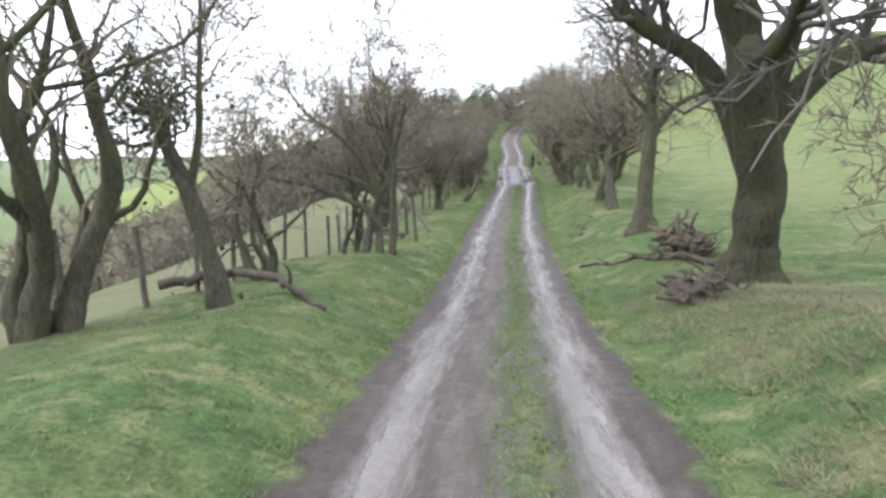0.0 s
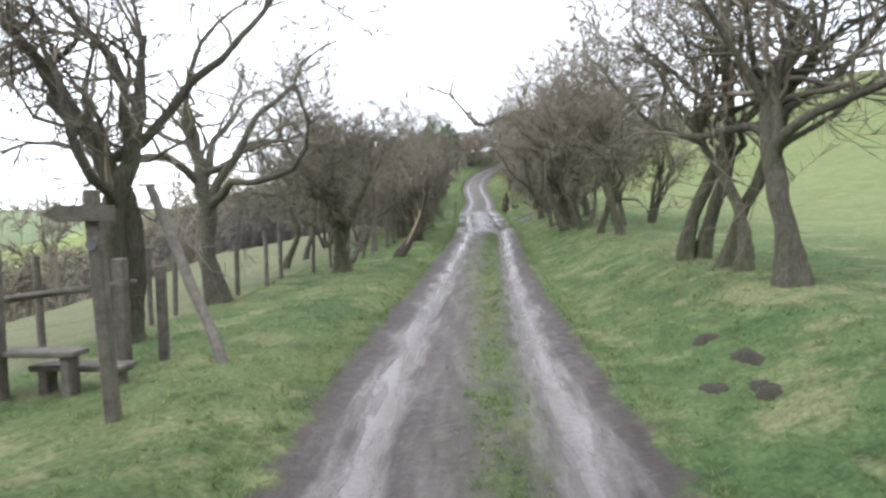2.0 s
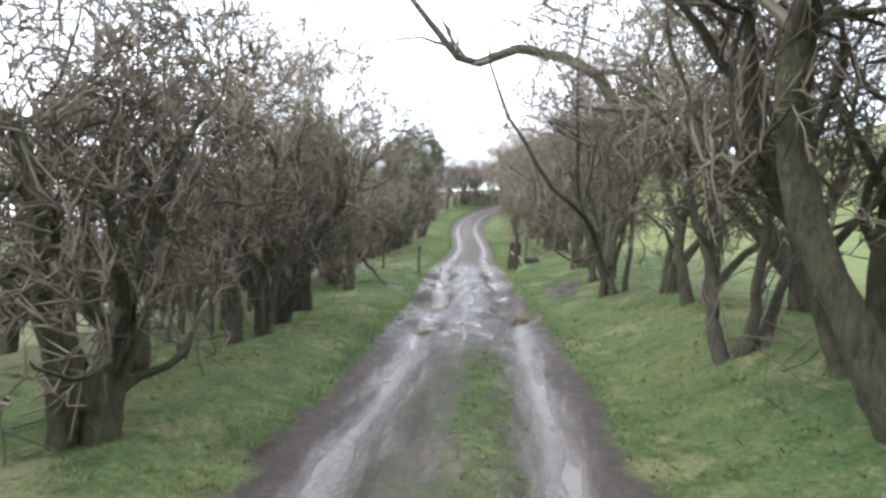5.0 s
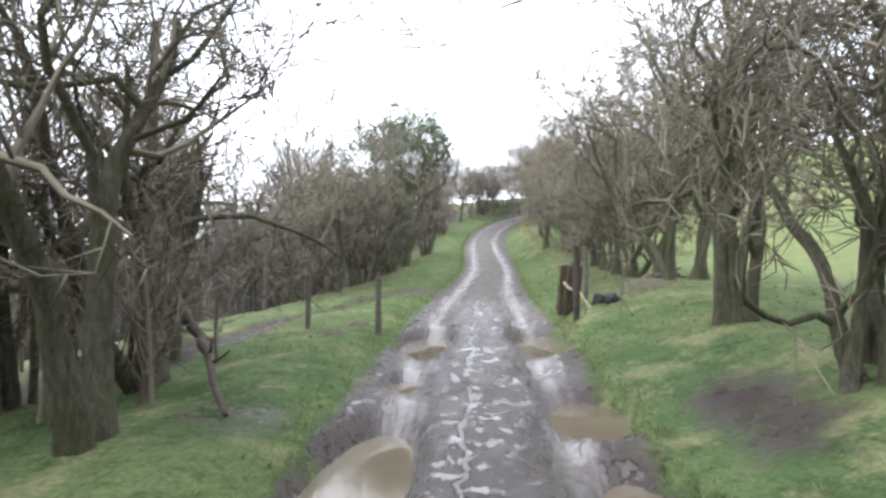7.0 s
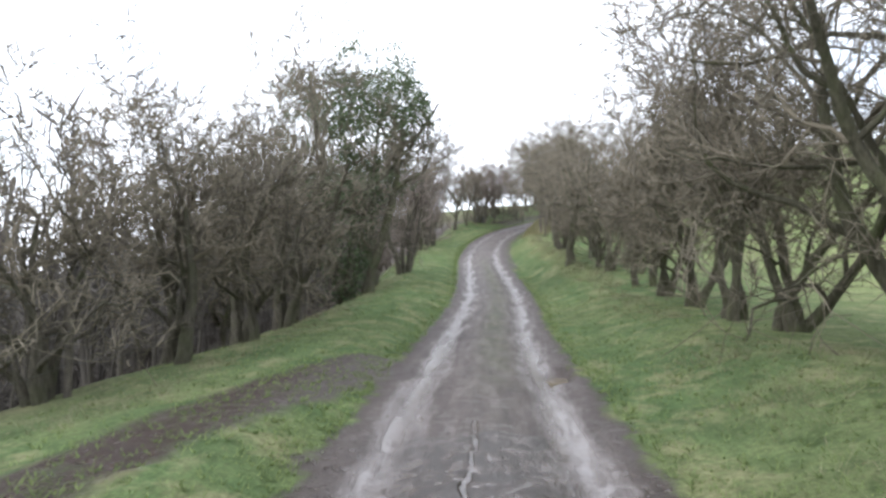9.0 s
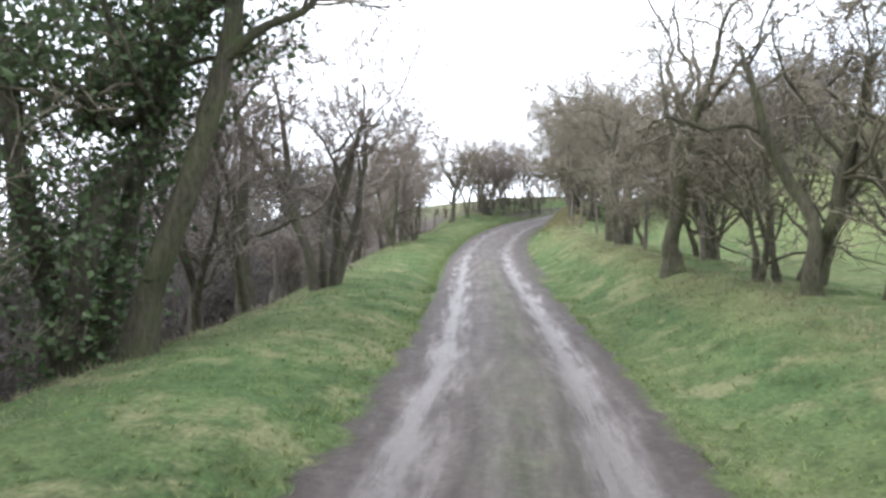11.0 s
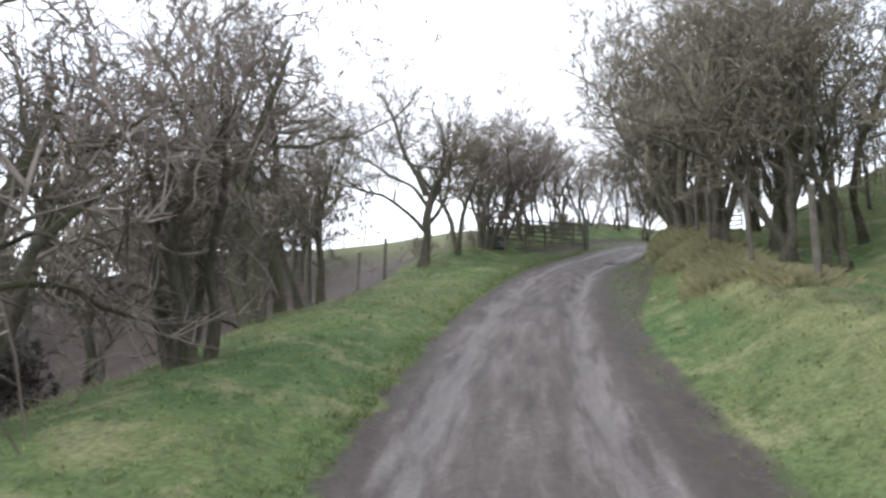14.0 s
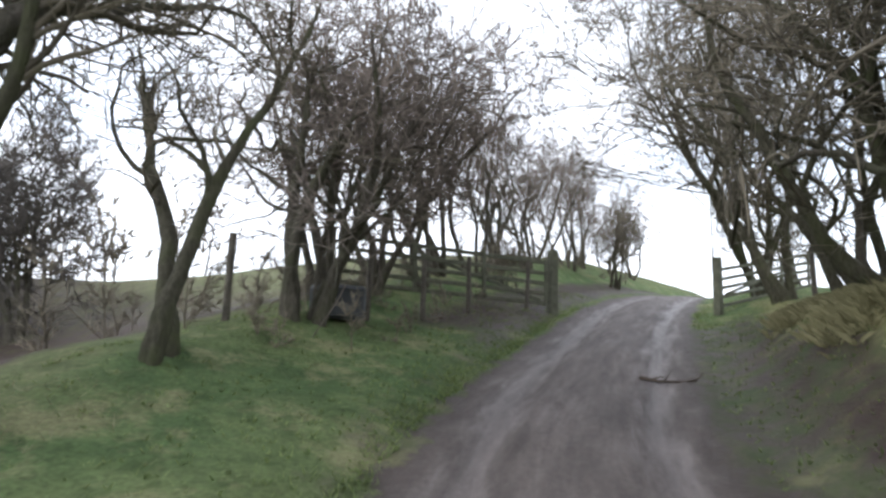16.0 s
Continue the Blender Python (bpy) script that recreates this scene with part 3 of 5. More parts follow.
# ---- ground: one sheet, the muddy lane let into it ----
def land():
    side = np.concatenate([np.arange(1.6, 3.2, 0.2), np.arange(3.2, 7, 0.4), np.arange(7, 16, 0.9), np.arange(16, 60, 4.0), np.array([65, 80, 100, 130, 170, 230, 310, 420, 600, 850, 1200, 1700, 2400, 3400])])
    us = np.concatenate([-side[::-1], np.linspace(-1.6, 1.6, 33)[1:-1], side])
    ys = np.concatenate([np.array([-900, -500, -250, -120, -60, -40, -25, -15, -8]), np.concatenate([np.arange(-4, 42, 0.4), np.arange(42, 60, 0.2), np.arange(60, 150, 0.4)]), np.arange(150, 200, 3.0), np.array([200, 215, 240, 270, 310, 360, 430, 520, 650, 820, 1050, 1400, 1900, 2600, 3600])])
    U, Y = np.meshgrid(us, ys)
    X = lane_x(Y) + U / lane_cos(Y)
    Z = ground_z(X, Y)
    rng = np.random.default_rng(5)
    near = (np.abs(U) < 6)
    Z = Z + rng.normal(0, 0.009, Z.shape) * near
    i = np.arange(U.size).reshape(U.shape)
    quads = np.stack([i[:-1, :-1], i[:-1, 1:], i[1:, 1:], i[1:, :-1]], -1)
    lane_cols = (us[:-1] >= -1.61) & (us[1:] <= 1.61)
    strip = np.exp(-((U - 0.15) / 0.24) ** 2) * (1 - ramp(Y, 40, 44)) + 0.4 * np.exp(-((U - 0.05) / 0.3) ** 2) * ramp(Y, 58, 66) * (1 - ramp(Y, 84, 96))
    strip = strip + 0.5 * np.exp(-((U + 0.15) / 0.45) ** 2) * ramp(Y, 22, 29) * (1 - ramp(Y, 40, 44))
    side_track = 1.3 * np.exp(-((U + 1.5 + 0.25 * (64 - Y)) / 0.8) ** 2) * (U < -1.0) * ramp(Y, 47, 51) * (1 - ramp(Y, 63.5, 65))
    gateway = 1.02 * np.exp(-((Y - 49.4) / 2.2) ** 2) * (np.exp(-((U - 2.2) / 0.95) ** 2) + 0.85 * np.exp(-((U + 2.1) / 1.1) ** 2))
    slope = (0.97 - 0.07 * ramp(Y, 98, 106)) * ramp(U, 0.8, 1.05) * (1 - ramp(U, 1.5 + 1.0 * ramp(Y, 99, 109), 1.95 + 1.45 * ramp(Y, 99, 109))) * ramp(Y, 80, 88) * (1 - ramp(Y, 118, 124))
    left_bare = 1.0 * ramp(-U, 4.4, 5.4) * (1 - ramp(-U, 34, 44)) * ramp(Y, 60, 72) * (1 - ramp(Y + 0.9 * (U + 22), 131, 148)) + 0.95 * ramp(-U, 1.2, 1.7) * (1 - ramp(-U, 3.0, 4.5)) * ramp(Y, 114, 118)
    soaked = ramp(Y, 41, 45) * (1 - ramp(Y, 57, 62)) * (np.abs(U) < 4) + 0.25
    lumps = sum(np.sin(k * (U * math.cos(a) + Y * math.sin(a)) + b + 1.5 * np.sin(0.4 * k * (Y * math.cos(a) - U * math.sin(a)))) for k, a, b in zip(rng.uniform(5, 13, 9), rng.uniform(0, 3.1, 9), rng.uniform(0, 6, 9)))
    Z += 0.011 * lumps * ramp(soaked, 0.3, 0.9) * np.exp(-(U / 0.75) ** 4)
    left_bare = left_bare + 0.75 * ramp(-U, 0.9, 1.3) * (1 - ramp(-U, 1.7, 2.8)) * ramp(Y, 100, 108) * (1 - ramp(Y, 114, 118))
    bare = np.clip(side_track + gateway + slope + left_bare, 0, 1)
    verts = np.stack([X, Y, Z], -1).reshape(-1, 3)
    for name, cols, label in (("track", lane_cols, "rutted muddy farm track with wet wheel tracks"), ("ground", ~lane_cols, "grass verges, sloping pasture and far hills")):
        q = quads[:, cols].reshape(-1, 4)
        used, q2 = np.unique(q, return_inverse=True)
        me = mesh_of(name, verts[used], q2.reshape(-1, 4), TURF)
        at = me.attributes.new("lane", "FLOAT_VECTOR", "POINT")
        at.data.foreach_set("vector", np.stack([(U + 0.1) / 0.93, Y, strip], -1).reshape(-1, 3)[used].astype(np.float32).ravel())
        at = me.attributes.new("bare", "FLOAT", "POINT")
        at.data.foreach_set("value", bare.reshape(-1)[used].astype(np.float32))
        at = me.attributes.new("soaked", "FLOAT", "POINT")
        at.data.foreach_set("value", soaked.reshape(-1)[used].astype(np.float32))
        at = me.attributes.new("damp", "FLOAT", "POINT")
        at.data.foreach_set("value", (1 - 0.3 * ramp(Y, 62, 72) - 0.35 * ramp(Y, 90, 100)).reshape(-1)[used].astype(np.float32))
        tagged(new(name, me), label, name, kind="structure")


land()

# ---- trees ----
HAW = "bare grey-barked hawthorn tree beside the farm track"
HEDGE = "dense twiggy hedgerow hawthorn in winter, leafless"


def below(y, u, h, stems, girth, twigs, wide, lean=(-0.04, -0.02), seed=0):
    """A hedgerow tree on the lower side of the lane."""
    n = 1000 + round(y * 10) + seed
    return tree(y, u, h, n, HEDGE if stems > 2 else HAW, stems, girth, 0.2 if stems > 2 else 0.36, wide, twigs, lean, 4 if stems > 1 else 7, group="hedgerow trees below the track", up=0.26,
                name="hawthorn", bark=BARK_MOSSY if n % 3 == 0 else BARK, twig=TWIG_RED if 77 < y < 100 else TWIG)


def above(y, u, h, stems, girth, twigs, wide, lean=(0.04, 0.02), shy=0.05, seed=0):
    """A hedgerow tree on the upper side of the lane."""
    n = 4000 + round(y * 10) + seed
    if y > 98:
        stems, girth, up, twigs = stems + 1, girth * 0.8, 0.5, twigs * 0.8
    else:
        up = 0.26
    return tree(y, u, h, n, HEDGE if stems > 2 else HAW, stems, girth, (0.38 if 88 < y < 106 else 0.2) if stems > 2 else 0.38, wide, twigs, lean, 4 if stems > 1 else 7, group="hedgerow trees above the track", shy=shy, up=up,
                name="hawthorn", bark=BARK_MOSSY if n % 2 == 0 else BARK, thick=1.25 if y > 96 else 1.05)


def hilltop(y, u, h):
    n = 8000 + round(y * 10)
    return tree(y, u, h, n, "slim leafless tree in a row on the hilltop", 4, 0.08, 0.33, 0.46, 0.9, (0, 0), 4, group="row of trees on the hilltop", name="hilltop_tree", twig=TWIG_RED, up=0.3, thick=1.15)


# along, across, height, stems, girth, twigs, spread
below(7.4, -5.4, 7.5, 3, 0.17, 0.8, 0.45)
below(12.0, -4.4, 5, 3, 0.1, 0.8, 0.45)
below(16.6, -3.8, 4.2, 3, 0.08, 0.8, 0.5)
below(22.9, -4.5, 7.4, 2, 0.21, 1.3, 0.55)
below(27.0, -4.8, 8.6, 1, 0.24, 0.8, 0.58, (-0.06, 0))
below(33.8, -5.8, 5.2, 1, 0.12, 0.8, 0.5)
below(36.0, -5.8, 4.8, 1, 0.1, 0.9, 0.5)
below(37.6, -4.5, 5.2, 2, 0.08, 0.9, 0.5)
below(38.0, -2.4, 4.2, 4, 0.09, 1.2, 0.5)
below(39.8, -3.3, 4.3, 4, 0.08, 1.1, 0.52)
below(41.8, -2.9, 4.6, 4, 0.09, 1.1, 0.5)
below(43.8, -3.1, 4.6, 4, 0.09, 1.1, 0.5)
below(40.4, -6.2, 4.4, 4, 0.08, 0.9, 0.55)
below(43.2, -6.6, 4.4, 4, 0.08, 0.9, 0.55)
below(45.6, -3.1, 5.4, 3, 0.1, 1, 0.46)
below(48.8, -2.9, 7.2, 2, 0.14, 1, 0.48)
below(51, -3.5, 7.0, 4, 0.12, 1.1, 0.48)
below(50.2, -4.7, 5.4, 4, 0.1, 1.2, 0.5)
below(53, -4.2, 6.2, 3, 0.12, 1.0, 0.44, seed=5)
below(46.4, -5.4, 3.6, 4, 0.07, 1, 0.54)
below(49.8, -5.4, 4.4, 4, 0.09, 0.9, 0.5)
below(62.2, -5.4, 4.2, 4, 0.08, 1, 0.56)
below(64.2, -4.6, 5.0, 4, 0.1, 1.2, 0.56)
below(66.6, -4.6, 5.8, 4, 0.11, 1.2, 0.56)
below(69.0, -4.5, 6.4, 4, 0.11, 1.2, 0.56)
below(71.0, -6.4, 5.0, 4, 0.1, 1.2, 0.55)
below(73.6, -6.0, 5.0, 4, 0.1, 1.2, 0.55)
below(97.2, -3.6, 4.8, 4, 0.09, 1.1, 0.5)
below(100.8, -5.5, 4.6, 4, 0.09, 1.2, 0.52)
below(79.8, -4.3, 7.0, 3, 0.12, 1.0, 0.42)
below(81.9, -3.6, 7.2, 4, 0.11, 1.0, 0.52)
below(77.7, -4.6, 4.6, 2, 0.08, 0.9, 0.5)
below(84.6, -5.2, 2.4, 4, 0.04, 1.0, 0.5)
below(88, -5.2, 1.8, 4, 0.04, 1.2, 0.5)
below(91.5, -4.6, 3.0, 3, 0.08, 0.9, 0.5)
below(94.7, -3.9, 5.7, 4, 0.1, 1.0, 0.55)
below(99.8, -4.0, 7.8, 2, 0.135, 1.1, 0.5)
below(102.2, -4.9, 7.4, 2, 0.15, 1, 0.46)
below(103.6, -4.6, 6.0, 2, 0.09, 0.9, 0.46)
below(105, -9.5, 6.2, 3, 0.13, 0.9, 0.5)
below(109.5, -10.5, 5.0, 3, 0.1, 0.9, 0.52)
below(112.7, -3.85, 7.0, 2, 0.11, 0.8, 0.36, (0, 0), 6)
below(109.2, -7.0, 8.0, 2, 0.13, 1.2, 0.5)
above(21.3, 3.4, 6.6, 1, 0.16, 0.9, 0.5)
above(22.8, 3.4, 7.4, 1, 0.11, 0.9, 0.42)
above(23.6, 3.4, 7.8, 1, 0.13, 1.0, 0.45)
above(25.2, 3.3, 8.2, 2, 0.15, 1.0, 0.46)
above(31.8, 3.65, 6.0, 1, 0.12, 1.3, 0.5, (0, 0))
above(33.0, 3.3, 6.6, 1, 0.12, 1.3, 0.52, (0, 0))
above(36.4, 5.4, 5.4, 3, 0.09, 1.1, 0.55)
above(35.2, 3.1, 4.6, 2, 0.08, 1.1, 0.55)
above(36.2, 4.3, 7.2, 3, 0.12, 1.2, 0.55)
above(37.2, 3.1, 8.6, 2, 0.19, 1.2, 0.55, (0, 0), 0)
above(38.4, 3.2, 7.4, 3, 0.11, 1.2, 0.52)
above(39.7, 2.6, 5.4, 3, 0.08, 1.2, 0.5)
above(41.2, 4.2, 8.6, 3, 0.12, 0.9, 0.5)
above(43.0, 3.4, 6.0, 3, 0.1, 1.0, 0.46)
above(44.8, 3.4, 6.6, 3, 0.1, 1.0, 0.46)
above(49.2, 3.1, 4.6, 3, 0.08, 1.1, 0.5)
above(50.0, 3.5, 6.4, 2, 0.11, 1.1, 0.5)
above(52.2, 3.05, 9.0, 3, 0.12, 1.2, 0.5, (0, 0), 0)
above(53.8, 3.7, 7.6, 1, 0.13, 1.1, 0.5)
above(58.8, 4.3, 6.6, 4, 0.11, 1.3, 0.5)
above(60.8, 4.4, 8.0, 3, 0.14, 1.3, 0.52, (-0.06, 0), 0)
above(61.6, 5.8, 8.2, 1, 0.2, 1.2, 0.6)
above(63.8, 4.4, 6.4, 4, 0.1, 1.3, 0.5)
above(65.8, 4.3, 6.6, 4, 0.1, 1.3, 0.5)
above(68.0, 4.2, 6.6, 4, 0.1, 1.3, 0.5)
above(70.4, 4.2, 6.4, 4, 0.1, 1.2, 0.48)
above(72.8, 4.3, 6.4, 3, 0.1, 1.2, 0.48)
above(75.8, 4.6, 5.0, 3, 0.09, 0.8, 0.48)
above(76.6, 3.9, 6.2, 2, 0.12, 0.8, 0.52)
above(77.8, 3.9, 4.2, 3, 0.07, 0.8, 0.5)
above(81.4, 4.4, 4.4, 4, 0.08, 1.3, 0.6)
above(83.2, 5.0, 4.4, 4, 0.08, 1.3, 0.6)
above(79.0, 5.0, 4.6, 4, 0.08, 1.2, 0.6)
above(80.0, 3.1, 7.2, 1, 0.19, 0.8, 0.52)
above(86.0, 4.2, 2.6, 1, 0.06, 0.8, 0.5)
above(86.9, 3.85, 6.8, 2, 0.16, 1.1, 0.5, (-0.02, 0))
above(88.6, 3.9, 6.8, 1, 0.15, 1.1, 0.55, (0, 0), 0)
above(97.6, 5.9, 7.4, 1, 0.17, 1.1, 0.52, (0, 0))
above(102.3, 4.6, 7.2, 2, 0.14, 1.3, 0.56, (-0.06, 0), 0)
above(104.0, 5.0, 6.8, 2, 0.13, 1.3, 0.56, (-0.05, 0), 0)
above(106.4, 5.7, 7.6, 3, 0.13, 1.3, 0.54)
above(109.4, 5.4, 8.2, 3, 0.13, 1.3, 0.54, (0.04, 0), 0)
above(102.8, 5.6, 7.6, 2, 0.13, 1.2, 0.52)
above(104.8, 6.7, 7.4, 1, 0.14, 1.1, 0.5)
above(104.5, 3.6, 8.2, 3, 0.14, 1.3, 0.52)
above(107.7, 3.4, 8.8, 3, 0.15, 1.3, 0.54, (-0.05, 0), 0)
above(110.2, 3.4, 8.6, 3, 0.15, 1.3, 0.52, (-0.04, 0), 0, 1)
above(112.6, 3.4, 8.8, 3, 0.15, 1.3, 0.55, (-0.08, 0), -0.1)
above(115.4, 3.6, 9.0, 3, 0.15, 1.2, 0.55, (-0.1, 0), -0.1)
above(119.6, 3.2, 9.8, 3, 0.16, 1.3, 0.62, (-0.24, 0), -0.5)
above(122.8, 2.9, 10.2, 3, 0.16, 1.3, 0.62, (-0.3, 0), -0.6)
above(128.5, 4.2, 4.6, 4, 0.09, 1.0, 0.55)
below(123.0, -3.2, 1.8, 4, 0.03, 0.9, 0.6)
below(133.5, -2.7, 4.2, 4, 0.07, 1.2, 0.55)
tree(115.4, -3.8, 6.2, 8150, "broad many-stemmed tree with reddish twigs beside the hilltop gate", 5, 0.12, 0.22, 0.52, 1.15, (0, 0), 4, group="row of trees on the hilltop", name="hilltop_tree", twig=TWIG_RED, up=0.3, thick=1.2)
hilltop(117.0, -4.4, 7.0)
hilltop(118.6, -4.3, 7.2)
hilltop(120.2, -4.1, 7.3)
hilltop(122.0, -4.5, 7.3)
hilltop(124.0, -4.3, 7.0)
hilltop(126.2, -4.6, 6.8)
hilltop(128.6, -4.4, 6.8)
hilltop(131.2, -4.9, 6.8)
hilltop(134, -4.6, 6.6)
hilltop(137, -5.0, 6.6)
hilltop(140.5, -4.6, 6.2)
hilltop(144.5, -4.4, 5.7)


def bough(ob, pts, girth, seed, bark=None):
    """A heavy limb through the given points of its tree, with branches on it."""
    rng = np.random.default_rng(seed)
    p = np.array(pts, float)
    s = np.linspace(0, len(p) - 1, 4 * len(p))
    p = np.stack([np.interp(s, np.arange(len(p)), p[:, k]) for k in range(3)], 1)
    for _ in range(2):
        p[1:-1] = (p[:-2] + 2 * p[1:-1] + p[2:]) / 4
    p, r = p[None], (girth * np.linspace(1, 0.25, len(p)))[None]
    under("limb", mesh_of("limb", *tubes(p, r, 10), bark or BARK_MOSSY), ob)
    at, way, rr = sprout(rng, p, r, 16, 0.4, 1.0, 50)
    q = grow(rng, at, way + np.array([0, 0, 0.4]), rng.uniform(0.8, 2.2, 16), 7, 0.25, 0.06)
    qr = (rr * 0.5)[:, None] * np.linspace(1, 0.2, 7)
    at, way, rr = sprout(rng, q, qr, 8, 0.2, 1.0, 48)
    k = grow(rng, at, way, rng.uniform(0.4, 1.1, len(at)), 4, 0.25, 0.06)
    kr = np.maximum((rr * 0.5)[:, None] * np.linspace(1, 0.4, 4), 0.005)
    at, way, rr = sprout(rng, k, kr, 5, 0.1, 1.0, 45)
    m = grow(rng, at, way, rng.uniform(0.2, 0.5, len(at)), 2, 0.2, 0.05)
    vs, fs, n = [], [], 0
    for a, b, sides in ((q, qr, 6), (k, kr, 4), (m, np.full((len(at), 2), 0.005), 3)):
        v, f = tubes(a, b, sides)
        vs.append(v), fs.append(f + n)
        n += len(v)
    under("crown", mesh_of("crown", np.concatenate(vs), np.concatenate(fs), TWIG_DARK if bark is BARK_OLD else TWIG), ob)


def dead_limb(ob):
    """A long crooked dead limb that reaches out over the track."""
    rng = np.random.default_rng(77)
    p = np.array([[0, 0, 3.6], [-0.5, 0, 4.4], [-1.25, -0.1, 4.72], [-2.2, -0.2, 4.83], [-3.0, -0.2, 4.5], [-3.4, -0.2, 4.58], [-4.0, -0.2, 5.28], [-4.6, -0.2, 6.0], [-5.5, -0.2, 6.25], [-6.1, -0.2, 7.0]])[None]
    r = np.linspace(0.14, 0.025, 10)[None]
    under("dead_limb", mesh_of("dead_limb", *tubes(p, r, 8), BARK), ob, "grey dead limb")
    q = np.array([[-4.6, -0.2, 6.0], [-4.35, -0.15, 6.9], [-4.5, -0.1, 7.8]])[None]
    under("dead_limb", mesh_of("dead_limb", *tubes(q, np.array([[0.045, 0.035, 0.02]]), 7), BARK), ob, "grey dead limb")
    at, way, rr = sprout(rng, p, r, 12, 0.35, 1.0, 50)
    q = grow(rng, at, way + np.array([0, 0, 0.5]), rng.uniform(0.5, 1.5, 12), 6, 0.2, 0.05)
    qr = (rr * 0.55)[:, None] * np.linspace(1, 0.3, 6)
    at, way, _ = sprout(rng, q, qr, 6, 0.3, 1.0, 45)
    s = grow(rng, at, way, rng.uniform(0.2, 0.6, len(at)), 3, 0.2, 0.05)
    a, b = tubes(q, qr, 5), tubes(s, np.full((len(at), 3), 0.007), 3)
    under("dead_crown", mesh_of("dead_crown", np.concatenate([a[0], b[0]]), np.concatenate([a[1], b[1] + len(a[0])]), TWIG), ob)


def round_crowned_tree(y, u):
    """A big open-grown tree whose limbs fan out to an even dome."""
    rng = np.random.default_rng(706)
    base = spot(y, u)
    ob = holder("round_crowned_tree", base, "large round-crowned bare tree down the slope", "tree")
    for k, lean in enumerate((-0.9, 0.9)):
        p = np.array([[0.25 * lean, 0, -0.4], [0.3 * lean, 0, 2.5], [0.5 * lean, 0, 5.0], [0.9 * lean, 0, 7.2], [1.1 * lean, 0, 8.6], [1.2 * lean, 0, 9.4]])[None]
        under("trunk", mesh_of("trunk", *tubes(p, np.array([[0.42, 0.36, 0.32, 0.26, 0.18, 0.1]]), 12, 0.5), BARK), ob)
    centre, reach = np.array([0, 0, 10.6]), np.array([5.9, 5.9, 6.3])
    ends = unit(rng.normal(0, 1, (64, 3)) + np.array([0, 0, 0.35]))
    ends = ends[ends[:, 2] > -0.45]
    tips = centre + ends * reach * rng.uniform(0.86, 1.0, (len(ends), 1))
    side = np.sign(tips[:, :1] + rng.normal(0, 1, (len(tips), 1)))
    low = np.concatenate([0.9 * side, 0 * side, rng.uniform(6.2, 9.0, (len(tips), 1))], 1)
    bend = (low + tips) / 2 + np.array([0, 0, 1.0]) + (tips - centre) * np.array([0.12, 0.12, 0])
    w = np.linspace(0, 1, 12)[None, :, None]
    p1 = (1 - w) ** 2 * low[:, None] + 2 * w * (1 - w) * bend[:, None] + w ** 2 * tips[:, None]
    p1[:, 1:-1] += rng.normal(0, 0.1, p1[:, 1:-1].shape)
    r1 = rng.uniform(0.07, 0.13, (len(tips), 1)) * np.linspace(1, 0.2, 12)
    for k in range(len(tips)):
        under("limb", mesh_of("limb", *tubes(p1[k:k + 1], r1[k:k + 1], 5), BARK), ob)
    at, way, r = sprout(rng, p1, r1, 13, 0.3, 1.0, 38)
    p2 = rounded(grow(rng, at, way + unit(at - np.array([0, 0, 7.0])) * 0.6, rng.uniform(1.0, 2.3, len(at)), 6, 0.2, 0.03), (10.6, 6.0, 6.4), 1.0)
    r2 = np.maximum((r * 0.5)[:, None] * np.linspace(1, 0.4, 6), 0.017)
    at, way, r = sprout(rng, p2, r2, 7, 0.2, 1.0, 40)
    p3 = rounded(grow(rng, at, way, rng.uniform(0.4, 1.0, len(at)), 2, 0.2, 0.05), (10.6, 6.2, 6.6), 1.0)
    a, b = tubes(p2, r2, 3), spikes(p3, np.full(len(at), 0.016))
    f = np.concatenate([a[1][:, [0, 1, 2]], a[1][:, [0, 2, 3]], b[1] + len(a[0])])
    under("crown", mesh_of("crown", np.concatenate([a[0], b[0]]), f, TWIG_DARK), ob)


